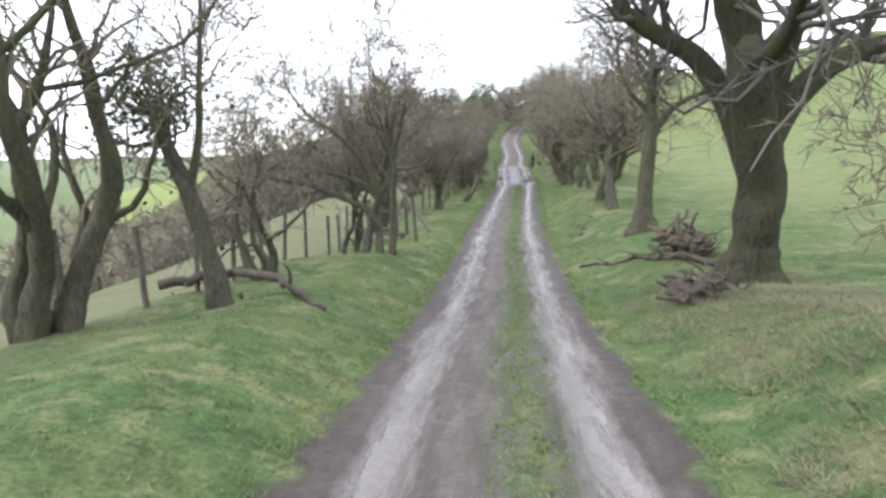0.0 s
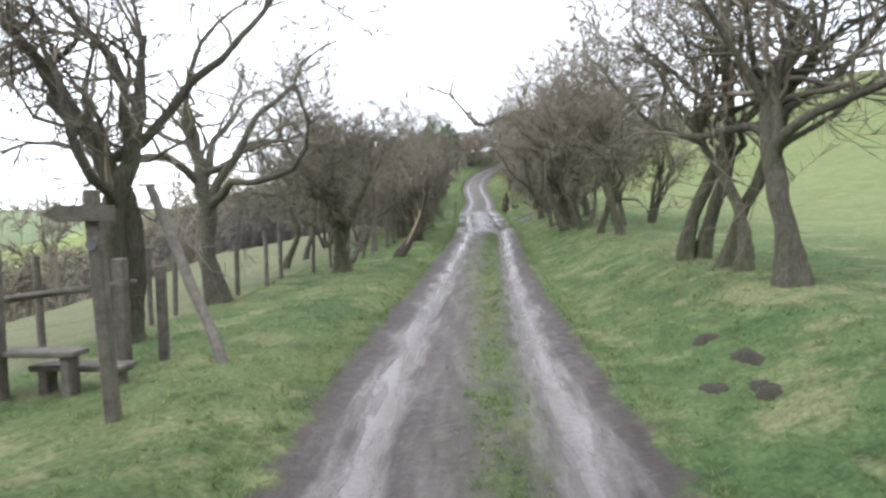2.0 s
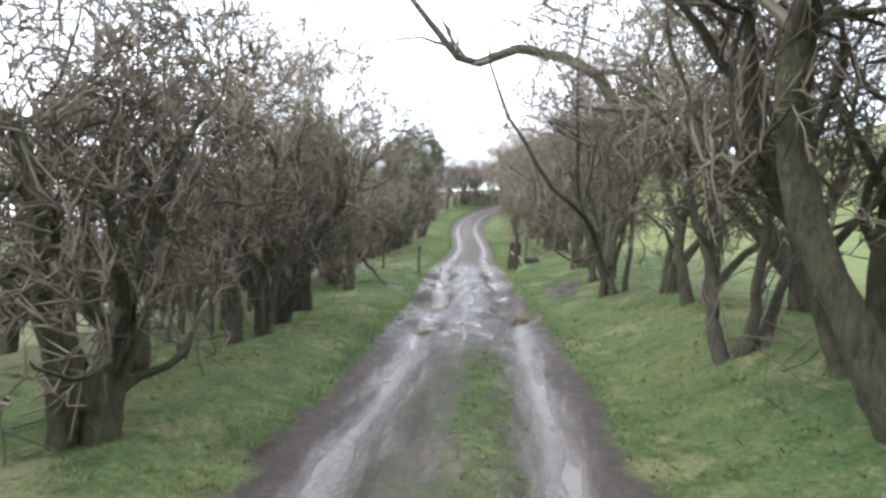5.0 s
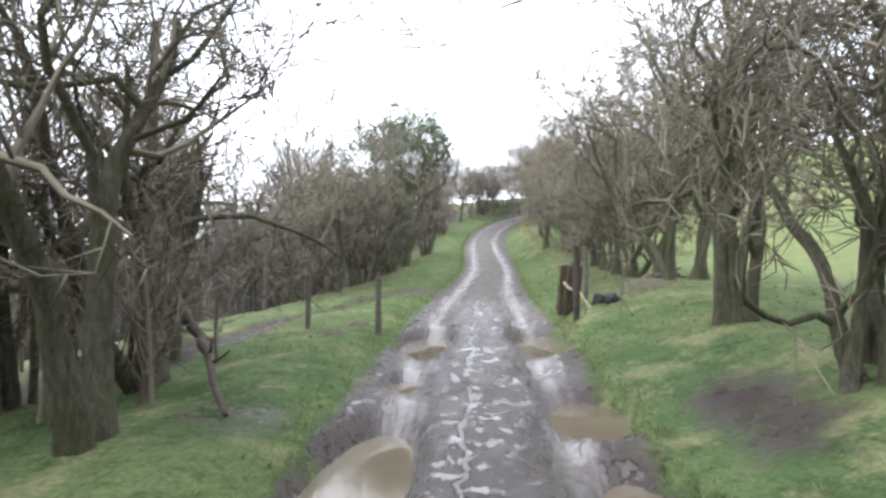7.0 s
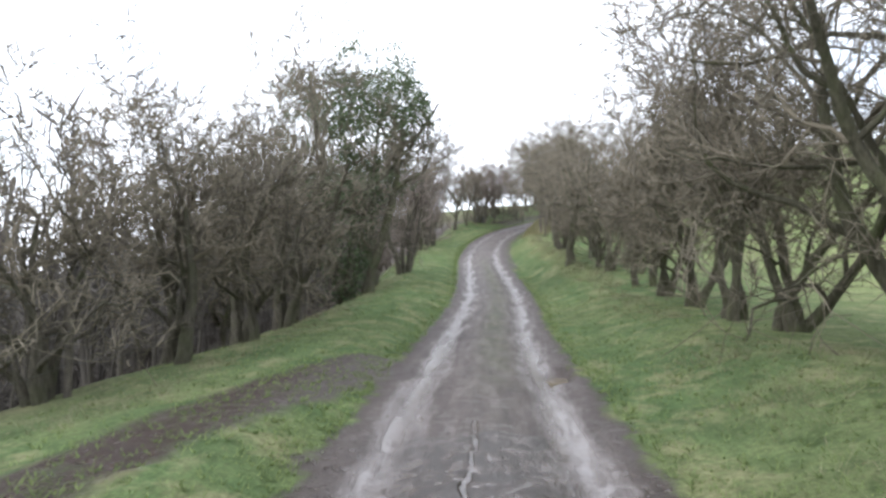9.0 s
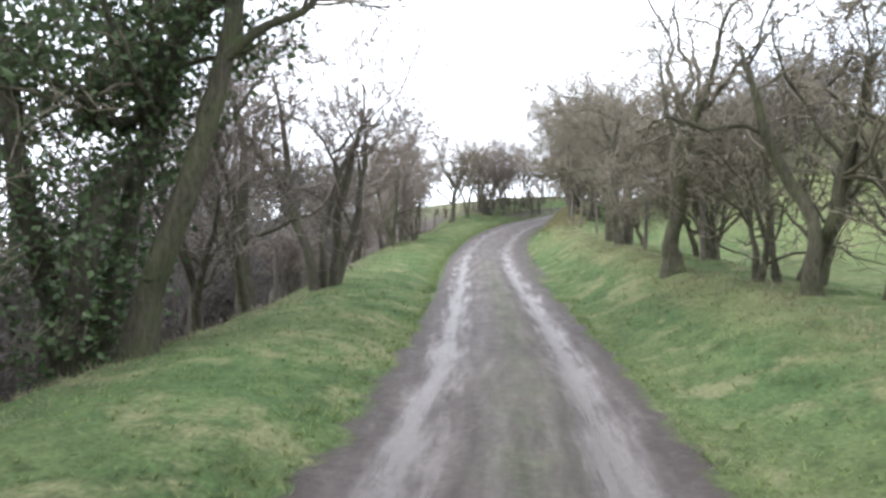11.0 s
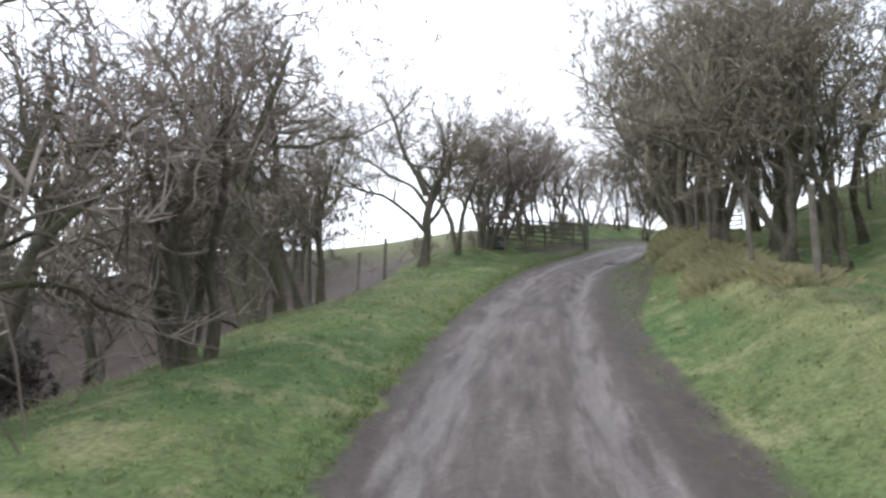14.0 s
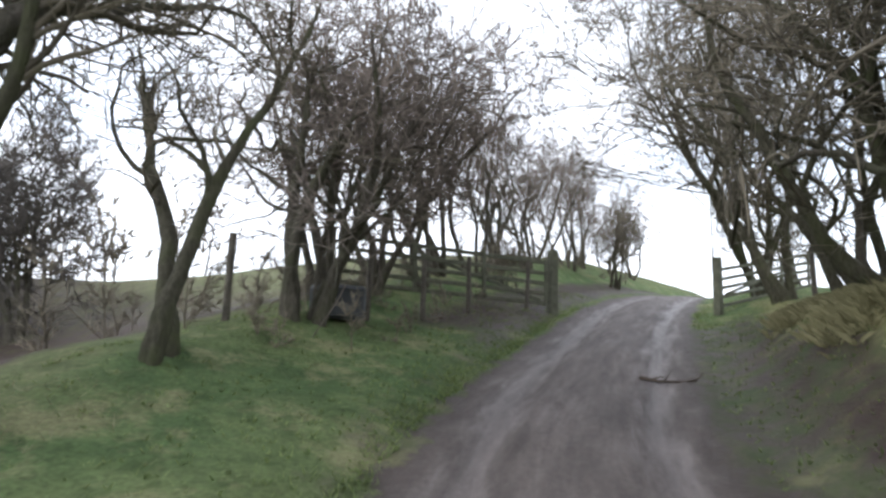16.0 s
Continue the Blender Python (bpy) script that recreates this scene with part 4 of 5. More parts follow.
def single_trees():
    old = tree(10.0, 3.7, 11.0, 700, "huge old tree with a thick mossy trunk", 1, 0.5, 0.6, 0.5, 1.0, (0.02, 0), 5, bark=BARK_OLD, twig=TWIG_DARK, foot=0.5, name="old_tree", up=0.5)
    bough(old, [[0, 0, 1.7], [-0.4, -0.1, 2.7], [-0.9, -0.15, 3.4], [-1.6, -0.2, 3.75], [-2.1, -0.2, 4.1], [-2.15, -0.2, 5.0], [-2.5, -0.1, 6.2]], 0.21, 901, BARK_OLD)
    bough(old, [[0, 0, 1.7], [0.5, 0.0, 2.7], [1.2, 0.1, 3.3], [2.2, 0.2, 3.6], [3.4, 0.2, 3.9], [4.6, 0.3, 4.5]], 0.25, 902, BARK_OLD)
    bough(old, [[0, 0, 1.9], [0.45, 0.2, 3.0], [0.8, 0.2, 4.2], [1.0, 0.2, 5.6], [1.2, 0.3, 7.0]], 0.19, 903, BARK_OLD)
    root = tree(16.2, 3.35, 7.0, 712, "bare mossy tree with a spreading root foot", 1, 0.23, 0.7, 0.42, 0.9, (0, 0), 6, bark=BARK_MOSSY, up=0.4, foot=1.25,
                spine=[(0, 0, -0.25), (0, 0, 0.3), (0.02, 0, 1.0), (0.06, 0, 1.7), (0.16, 0, 2.45), (0.12, 0, 3.2), (0.2, 0.1, 3.9), (0.15, 0.1, 4.6)])
    bough(root, [[0.14, 0, 2.3], [0.5, 0, 2.85], [0.85, 0.05, 3.1], [1.4, 0.1, 3.35], [2.3, 0.1, 3.4], [3.1, 0.2, 3.8]], 0.1, 912)
    bough(root, [[0.12, 0, 2.9], [-0.35, 0, 3.3], [-0.6, 0.1, 3.9], [-0.7, 0.1, 4.8]], 0.075, 913)
    snag = tree(8.7, -3.8, 4.4, 713, "gnarled leaning trunk with a broken top and ivy on it", 1, 0.19, 0.6, 0.34, 0.7, (0, 0), 6, bark=BARK, leaf=IVY, leafy=900, leaf_size=0.075, leaf_from=0.34, clad=200, name="ivy_snag", up=0.5,
                spine=[(0, 0, -0.25), (-0.06, 0, 0.4), (-0.16, 0, 0.9), (-0.35, 0, 1.65), (-0.55, 0, 2.1), (-0.7, 0.05, 2.55), (-0.72, 0.05, 2.75)])
    bough(snag, [[-0.3, 0, 1.6], [-0.12, 0, 2.3], [-0.1, 0.05, 2.9], [0.0, 0.05, 3.9], [0.05, 0.1, 4.8]], 0.06, 914)
    tree(6.4, 4.4, 3.4, 701, "thin leafless scrub beside the old tree", 3, 0.05, 0.25, 0.55, 0.8, limbs=4, name="scrub_tree")
    dead_limb(tree(46.6, 2.9, 11.0, 702, "fan of slim bare stems with a dead limb over the track", 6, 0.066, 0.4, 0.34, 0.9, (0, 0), 3, name="old_tree", up=0.5, thick=1.2))
    tree(75.3, -4.7, 11.0, 704, "dense dark evergreen holly tree with a greener top", 3, 0.16, 0.2, 0.34, 0.6, (-0.04, 0), 7, leaf=HOLLY, leafy=25000, name="holly_tree", leaf_size=0.085, leaf_from=0.27, clad=900,
         dome=(5.9, 2.6, 3.7), shy=0.1)
    lean = tree(75.2, -4.1, 6.0, 705, "bare mossy tree leaning over the grass verge", 1, 0.17, 0.5, 0.4, 0.8, (0, 0), 5, name="leaning_tree", bark=BARK_MOSSY,
                spine=[(0, 0, -0.25), (0.1, 0, 0.5), (0.25, 0, 1.07), (0.56, 0, 1.9), (0.8, 0.05, 2.95), (0.97, 0.05, 3.8), (1.0, 0.1, 4.5), (1.2, 0.1, 5.2)])
    bough(lean, [[0.9, 0, 3.3], [1.3, 0, 3.65], [1.8, 0, 3.83], [2.0, 0.1, 4.3], [2.1, 0.1, 4.9]], 0.065, 911)
    round_crowned_tree(118.5, -22.6)
    fork = tree(15.0, -2.9, 6.8, 707, "bare tree whose long low limbs reach over the field fence", 3, 0.095, 0.3, 0.5, 1.0, (-0.03, 0), 4, name="hawthorn", up=0.3)
    bough(fork, [[0, 0, 0.6], [-0.3, 0, 1.05], [-1.0, 0.1, 1.35], [-1.7, 0.1, 1.65], [-2.3, 0.1, 1.72], [-3.2, 0.2, 1.95]], 0.085, 904)
    bough(fork, [[0, 0, 1.2], [-0.3, 0, 1.6], [-0.9, 0.2, 1.8], [-1.8, 0.3, 2.0], [-2.6, 0.3, 1.98], [-3.4, 0.3, 2.2]], 0.075, 905)
    bough(fork, [[0, 0, 1.3], [-0.25, -0.1, 2.0], [-0.8, -0.2, 2.7], [-1.5, -0.2, 3.1], [-2.0, -0.1, 3.9]], 0.08, 906)
    wide = tree(30.4, -3.4, 4.3, 709, "spreading hawthorn with limbs swept out over the fence", 1, 0.21, 0.5, 0.5, 1.3, (0.05, 0), 7, name="hawthorn", up=0.4, bark=BARK_MOSSY, group="hedgerow trees below the track", foot=0.7)
    bough(wide, [[0, 0, 0.9], [-0.15, 0, 1.6], [-0.6, 0, 2.0], [-1.1, 0, 2.8], [-1.6, 0.1, 3.7]], 0.085, 921)
    bough(wide, [[0, 0, 1.2], [-0.4, 0, 1.75], [-1.0, 0.1, 1.95], [-1.7, 0.1, 1.85], [-2.3, 0.1, 2.0]], 0.07, 922)
    bough(wide, [[0.05, 0, 0.7], [0.3, 0, 1.5], [0.6, 0, 2.0], [0.9, 0.1, 2.5], [1.1, 0.1, 3.0]], 0.09, 923)
    bough(wide, [[0, 0, 1.0], [-0.05, -0.1, 1.8], [-0.3, -0.2, 2.5], [-0.5, -0.2, 3.2], [-0.7, -0.1, 3.8]], 0.08, 925)
    bent = tree(58.8, -5.9, 4.4, 710, "bare tree with a bent trunk leaning away from the track", 1, 0.14, 0.5, 0.42, 0.9, (0, 0), 7, name="hawthorn", up=0.3, group="hedgerow trees below the track",
                spine=[(0, 0, -0.25), (-0.1, 0, 0.3), (-0.35, 0, 0.95), (-0.62, 0, 1.5), (-0.75, 0, 2.1), (-0.6, 0, 2.7), (-0.6, 0, 3.2), (-0.5, 0, 3.7)])
    bough(bent, [[-0.35, 0, 0.95], [-0.9, 0, 1.5], [-1.3, 0, 2.3], [-1.4, 0, 3.2]], 0.07, 924)
    elder = tree(110.6, -4.2, 8.6, 708, "tall bare tree with a thick trunk and sweeping limbs", 1, 0.155, 0.5, 0.4, 0.75, (0.0, 0), 7, name="bare_tree", up=0.45)
    bough(elder, [[0, 0, 1.0], [-0.4, 0, 1.5], [-1.3, 0, 2.2], [-2.2, 0.1, 2.4], [-3.0, 0.1, 3.1]], 0.075, 907)
    bough(elder, [[0, 0, 1.9], [-0.4, 0, 2.5], [-1.1, 0.1, 2.8], [-1.9, 0.1, 3.4], [-3.0, 0.2, 3.8]], 0.07, 908)
    bough(elder, [[0, 0, 2.2], [-0.3, 0.1, 2.9], [-0.75, 0.1, 3.6], [-1.0, 0.1, 4.6], [-1.5, 0.2, 5.6]], 0.1, 909)
    bough(elder, [[0, 0, 1.2], [0.35, 0, 1.6], [0.7, -0.1, 2.3], [0.75, -0.1, 3.4], [1.1, 0, 4.4]], 0.08, 910)
    for n, (y, u, h) in enumerate([(128.6, -18.0, 7.4), (130.0, -22.0, 7.0), (134.0, -27.0, 7.5), (104.0, -11.0, 3.2), (99.0, -12.0, 3.2), (94.0, -10.0, 2.8), (89.0, -11.0, 2.8)]):
        tree(y, u, h, 720 + n, "leafless tree on the slope below the hedge", 5, 0.12, 0.14, 0.6, 1.4, limbs=4, thick=2.2, name="slope_tree", group="trees on the lower slope", twig=TWIG_DARK)


single_trees()

# ---- puddles ----
def puddles():
    rng = np.random.default_rng(31)
    for py, pu, along, across in PUDDLES:
        at = spot(py, pu)
        at.z = float(lane_z(py - along)) - 0.108
        bm = bmesh.new()
        n = 40
        ring = []
        wob = rng.normal(0, 1, 4)
        for k in range(n):
            a = 2 * math.pi * k / n
            r = 1 + 0.08 * math.sin(2 * a + wob[0]) + 0.07 * math.sin(3 * a + wob[1]) + 0.05 * math.sin(5 * a + wob[2])
            ring.append(bm.verts.new((math.cos(a) * across * r * 1.2, math.sin(a) * along * r * 1.15, 0)))
        top = bm.faces.new(ring)
        low = bmesh.ops.extrude_face_region(bm, geom=[top])
        for v in low["geom"]:
            if isinstance(v, bmesh.types.BMVert):
                v.co.z -= 0.05
        bmesh.ops.recalc_face_normals(bm, faces=bm.faces)
        me = bpy.data.meshes.new("puddle")
        bm.to_mesh(me)
        bm.free()
        me.materials.append(WATER)
        ob = new("puddle", me)
        ob.location, ob.rotation_euler = at, (0, 0, -math.atan(float(lane_x(py + 0.5) - lane_x(py - 0.5))))
        tagged(ob, "brown muddy puddle standing in a wheel rut", "puddle", "puddles on the track", "structure")


puddles()


# ---- fences ----
def fence(line, step, height, label, wires=(0.3, 0.62, 0.95), thick=0.045, seed=1):
    """Posts along a line of (along, across), with strands of wire."""
    rng = np.random.default_rng(seed)
    ys = [p[0] for p in line]
    us = [p[1] for p in line]
    first = spot(ys[0], us[0])
    ob = holder("fence", first, label, "fence")
    tops = []
    y = ys[0]
    while y <= ys[-1]:
        p = spot(y + rng.normal(0, 0.1), float(np.interp(y, ys, us)) + rng.normal(0, 0.05)) - first
        h = height * rng.uniform(0.92, 1.08)
        tilt = Vector((rng.normal(0, 0.045), rng.normal(0, 0.045), 0))
        bm = bmesh.new()
        rod(bm, p + Vector((0, 0, -0.3)), p + Vector((0, 0, h)) + tilt, thick * rng.uniform(0.9, 1.25), thick * rng.uniform(0.85, 1.1), 8, 0.004, 4, rng)
        part("post", bm, POST, ob)
        tops.append((p, h))
        y += step * rng.uniform(0.9, 1.1)
    for w in wires:
        pts = np.array([list(p + Vector((thick, 0, w * h))) for p, h in tops])
        fine = []
        for a, b in zip(pts, pts[1:]):
            for k in range(4):
                f = k / 4
                fine.append(a * (1 - f) + b * f - np.array([0, 0, 0.05 * 4 * f * (1 - f)]))
        fine.append(pts[-1])
        fine = np.array(fine)[None]
        under("wire", mesh_of("wire", *tubes(fine, np.full(fine.shape[:2], 0.002), 4), WIRE), ob)
    return ob


fence([(6.5, -5.6), (8.7, -4.9), (15, -5.0), (18, -4.7), (20.0, -4.9)], 1.35, 1.15, "weathered post and wire fence above the pasture", seed=2)
fence([(22.4, -5.1), (27, -4.9), (30.5, -4.3), (33.2, -3.65), (36.7, -3.35), (41, -3.3), (46, -4.2), (52, -4.4)], 1.05, 1.15, "weathered post and wire fence above the pasture", seed=3)
fence([(57.5, -5.6), (62, -5.0), (70, -5.0), (90, -5.2), (104, -5.2), (110.4, -5.2)], 2.4, 1.2, "post and wire fence along the edge of the drop", seed=4)
fence([(76, 4.7), (84, 3.8), (90, 4.3), (98, 3.7), (104, 3.5), (110, 3.6), (117.5, 3.3)], 2.8, 1.3, "post and wire fence on top of the grass bank", seed=5)
fence([(115.2, -4.05), (116.2, -3.5), (118.2, -2.9), (119.9, -2.1)], 1.15, 1.1, "short run of wire fence beside the hilltop gate", seed=6)


def lone_post(y, u, h, r, label, lean=(0, 0), name="fence_post", tapered=1.0, wood=None):
    rng = np.random.default_rng(int(y * 10))
    bm = bmesh.new()
    rod(bm, (0, 0, -0.3), (lean[0], lean[1], h), r, r * tapered, 10, 0.004, 5, rng)
    me = bpy.data.meshes.new(name)
    bm.to_mesh(me)
    bm.free()
    me.materials.append(wood or POST)
    ob = new(name, me)
    ob.location = spot(y, u)
    return tagged(ob, label, "post")


lone_post(54.0, -1.62, 0.85, 0.045, "thin weathered post at the field gateway")
lone_post(54.3, -2.75, 0.8, 0.04, "thin weathered post at the field gateway")
lone_post(54.6, 1.48, 1.2, 0.055, "dark round gatepost beside the muddy track", name="gatepost", wood=CREOSOTE)
lone_post(57.0, 1.75, 0.85, 0.045, "short weathered post behind the gatepost")
lone_post(57.3, 2.05, 0.95, 0.05, "short weathered post behind the gatepost")
lone_post(115.1, -4.6, 1.15, 0.05, "leaning fence post beside the hilltop trees", (0.03, 0.02))


# ---- stile and waymark at the footpath ----
def stile():
    at = spot(20.4, -4.0)
    ob = holder("stile", at, "old timber stile with plank steps in the fence", "stile", turn=radians(-8))
    g = lambda y, u: spot(y, u) - at
    turn = Matrix.Rotation(radians(-8), 4, "Z").inverted()
    for y, u, h, w in ((20.5, -4.3, 1.35, 0.16), (20.7, -4.6, 0.9, 0.11), (21.3, -3.6, 1.15, 0.13), (21.5, -3.3, 1.0, 0.1)):
        bm = bmesh.new()
        box(bm, (w, w * 0.8, h + 0.3), turn @ g(y, u) + Vector((0, 0, h / 2 - 0.15)), bevel=0.015)
        part("post", bm, POST, ob)
    for x, y, z, long in ((-0.05, 0.15, 0.42, 1.0), (0.35, 0.3, 0.26, 0.9)):
        bm = bmesh.new()
        box(bm, (long, 0.24, 0.055), (x, y, z), bevel=0.012)
        part("step", bm, POST, ob)
        for s in (-0.38, 0.38):
            bm = bmesh.new()
            box(bm, (0.09, 0.16, z + 0.3), (x + s * long, y, z / 2 - 0.18), bevel=0.01)
            part("step_leg", bm, POST, ob)
    bm = bmesh.new()
    rod(bm, turn @ g(20.6, -4.5) + Vector((0, 0, 0.85)), turn @ g(21.4, -3.5) + Vector((0, 0, 0.88)), 0.035, 0.03, 8, 0.005, 4, np.random.default_rng(4))
    part("rail", bm, POST, ob)


stile()


def waymark():
    ob = holder("fingerpost", spot(19.4, -2.75), "leaning wooden footpath fingerpost with a pointed arm", "fingerpost")
    bm = bmesh.new()
    box(bm, (0.1, 0.09, 2.0), (0, 0, 0.7), Matrix.Rotation(radians(-2.6), 4, "Y"))
    part("shaft", bm, POST, ob)
    bm = bmesh.new()
    rim = [(-0.29, 0), (-0.2, 0.06), (0.2, 0.055), (0.2, -0.055), (-0.2, -0.06)]
    front = bm.faces.new([bm.verts.new((x - 0.06, -0.048, z + 1.53)) for x, z in rim])
    more = bmesh.ops.extrude_face_region(bm, geom=[front])
    bmesh.ops.translate(bm, verts=[v for v in more["geom"] if isinstance(v, bmesh.types.BMVert)], vec=(0, -0.03, 0))
    bmesh.ops.recalc_face_normals(bm, faces=bm.faces)
    part("arm", bm, POST, ob, "pointed wooden direction arm")
    bm = bmesh.new()
    bmesh.ops.create_cone(bm, cap_ends=True, segments=20, radius1=0.042, radius2=0.038, depth=0.008, matrix=Matrix.Translation((-0.04, -0.05, 1.3)) @ Matrix.Rotation(radians(90), 4, "X"))
    part("disc", bm, WIRE, ob, "pale waymark disc")
    pole = holder("leaning_pole", spot(20.8, -2.4), "stripped pole leaning against a hawthorn tree", "pole")
    bm = bmesh.new()
    d = spot(22.6, -3.9) - spot(20.8, -2.4)
    rod(bm, (0, 0, -0.05), (d.x, d.y, 1.75), 0.06, 0.05, 9, 0.008, 6, np.random.default_rng(8))
    part("shaft", bm, POST, pole)


waymark()


# ---- fallen and broken wood ----
def branch_thing(name, pts, r, label, material, seed, shoots=3, category="branch"):
    """A crooked branch through points (along, across, lift) on the ground."""
    rng = np.random.default_rng(seed)
    first = spot(pts[0][0], pts[0][1])
    ob = holder(name, first, label, category)
    rough = np.array([list(spot(y, u) - first + Vector((0, 0, z))) for y, u, z in pts])
    s = np.linspace(0, len(rough) - 1, 5 * (len(rough) - 1) + 1)
    path = np.stack([np.interp(s, np.arange(len(rough)), rough[:, k]) for k in range(3)], 1)
    path += rng.normal(0, r * 0.25, path.shape)
    rad = np.linspace(r, r * 0.4, len(path))[None]
    under("stem", mesh_of("stem", *tubes(*capped(path, rad[0]), 9), material), ob)
    if shoots:
        at, way, rr = sprout(rng, path[None], rad, shoots, 0.2, 0.95, 45)
        way[:, 2] = np.abs(way[:, 2]) + 0.15
        p = grow(rng, at, way, rng.uniform(0.35, 0.8, shoots) * max(0.4, r * 9), 6, 0.2, 0.02)
        for k in range(shoots):
            under("side_branch", mesh_of("side_branch", *tubes(p[k:k + 1], rr[k] * 0.6 * np.linspace(1, 0.25, 6)[None], 6), material), ob)
    return ob


branch_thing("fallen_branch", [(9.8, -5.2, 0.2), (10.2, -4.3, 0.34), (9.4, -3.3, 0.22), (8.8, -2.8, 0.07), (8.4, -2.35, 0.02)], 0.085, "dark fallen branch lying on the grass", ROTTEN, 41, 2)
branch_thing("fallen_branch", [(11.5, 3.7, 0.06), (12.2, 3.2, 0.1), (12.5, 2.85, 0.03), (13.2, 2.6, 0.05), (13.6, 2.2, 0.0), (14.3, 1.95, 0.04), (14.6, 1.6, 0.03)], 0.065, "long fallen branch lying across the verge", ROTTEN, 42, 4)
branch_thing("fallen_branch", [(50.6, -3.0, 0.75), (50.2, -2.6, 0.35), (49.3, -2.1, 0.05)], 0.06, "broken branch propped on the muddy verge", ROTTEN, 43, 2)
branch_thing("fallen_branch", [(114.4, 0.45, 0.02), (114.25, 0.75, 0.03), (114.15, 1.15, 0.02)], 0.028, "dark broken branch lying on the track", ROTTEN, 45, 3)
branch_thing("fallen_log", [(58.9, 3.8, 0.12), (60.5, 4.6, 0.2), (62.0, 5.4, 0.15)], 0.13, "dead log lying in rough grass behind the post", ROTTEN, 46, 3, "log")
branch_thing("leaning_log", [(30.1, -3.4, 0.0), (30.8, -3.2, 0.25), (31.5, -3.1, 0.65), (32.0, -3.0, 0.95)], 0.1, "low trunk leaning out from a hawthorn", BARK, 47, 1, "log")


def broken_stump():
    ob = holder("broken_stump", spot(32.7, -2.25), "snapped leaning tree stump with pale split wood", "stump")
    rng = np.random.default_rng(52)
    path = np.array([[-0.16, 0, -0.15], [-0.06, 0, 0.08], [0.12, 0.03, 0.3], [0.3, 0.06, 0.62], [0.44, 0.1, 0.95], [0.53, 0.14, 1.25], [0.62, 0.18, 1.6], [0.66, 0.2, 1.85]])
    under("trunk", mesh_of("trunk", *tubes(path[None], np.array([[0.15, 0.125, 0.1, 0.085, 0.062, 0.036, 0.022, 0.01]]), 11, 0.35), ROTTEN), ob)
    w = np.linspace(1.2, 5.0, 14)
    sliver = np.stack([np.interp(w, np.arange(8), path[:, c]) for c in range(3)], 1) + np.array([-0.025, -0.06, 0.02]) * np.linspace(1.1, 0.4, 14)[:, None] + rng.normal(0, 0.006, (14, 3))
    under("split_face", mesh_of("split_face", *tubes(sliver[None], (0.034 * np.sin(np.linspace(0.15, 2.95, 14)) + 0.004 + rng.uniform(0, 0.008, 14))[None], 8), PALE), ob, "pale freshly split wood")
    for k in range(3):
        bm = bmesh.new()
        at = path[4 + k % 2]
        rod(bm, at - np.array([0.05, 0.02, 0.12]), at + np.array([rng.normal(-0.06, 0.05), rng.normal(-0.02, 0.03), 0.16 + 0.08 * k]), 0.022, 0.005, 5, 0.004, 3, rng)
        part("splinter", bm, PALE, ob)


broken_stump()


def brush_pile(y, u, reach, high, sticks, label, seed, stocks=0, snags=0, wood=None):
    """A heap of lopped sticks, with gnarled root stocks and upright snags in it."""
    ob = holder("brush_pile", spot(y, u), label, "brush pile")
    rng = np.random.default_rng(seed)
    for k in range(stocks):
        a, d = rng.uniform(0, 6.28), rng.uniform(0.1, 0.75) * reach
        bm = bmesh.new()
        bmesh.ops.create_icosphere(bm, subdivisions=3, radius=1.0)
        r = rng.uniform(0.13, 0.26)
        at = Vector((math.cos(a) * d, math.sin(a) * d * 1.2, high * rng.uniform(0.1, 0.62)))
        for v in bm.verts:
            q = v.co * 1.7 + Vector((7.3 * k, seed, 0))
            v.co *= (1 + 0.75 * noise.noise(q) + 0.35 * noise.noise(q * 2.7)) * r
            v.co = at + Vector((v.co.x * 1.25, v.co.y, max(v.co.z * 0.85, -at.z)))
        part("root_stock", bm, wood or ROOT, ob, smooth=True)
        for n in range(4):
            way = unit(rng.normal(0, 1, 3) + np.array([-0.3, 0, 0.35]))
            p = grow(rng, (np.array(at) + way * r * 0.5)[None], way[None], np.array([rng.uniform(0.3, 0.65)]), 8, 0.4, 0.03)
            p[..., 2] = np.maximum(p[..., 2], 0.02)
            under("root", mesh_of("root", *tubes(*capped(p[0], rng.uniform(0.035, 0.06) * np.linspace(1, 0.5, 8)), 8), wood or ROOT), ob)
    for k in range(snags):
        x = -0.45 * reach + 0.9 * reach * k / max(snags - 1, 1)
        p = grow(rng, np.array([[x, rng.uniform(-0.2, 0.2), 0.1]]), np.array([[rng.normal(0, 0.35), 0, 1.0]]), np.array([high * rng.uniform(1.2, 1.7)]), 9, 0.3, 0.1)
        under("snag", mesh_of("snag", *tubes(*capped(p[0], rng.uniform(0.035, 0.05) * np.linspace(1, 0.45, 9)), 8), ROOT), ob)
    for k in range(sticks):
        a = rng.uniform(0, 2 * math.pi)
        d = rng.uniform(0, reach)
        z = max(0.04, (high - high * 0.8 * d / reach) * rng.uniform(0.1, 1))
        mid = np.array([math.cos(a) * d, math.sin(a) * d * 1.3, z])
        way = unit(np.array([rng.normal(), rng.normal(), rng.normal(0, 0.35)]))
        p = grow(rng, (mid - way * 0.3)[None], way[None], np.array([rng.uniform(0.3, 0.75)]), 7, 0.38, 0)
        p[..., 2] = np.maximum(p[..., 2], 0.0)
        under("stick", mesh_of("stick", *tubes(*capped(p[0], rng.uniform(0.01, 0.03) * np.linspace(1, 0.45, 7)), 7), (ROTTEN, BARK, ROOT)[k % 3]), ob)


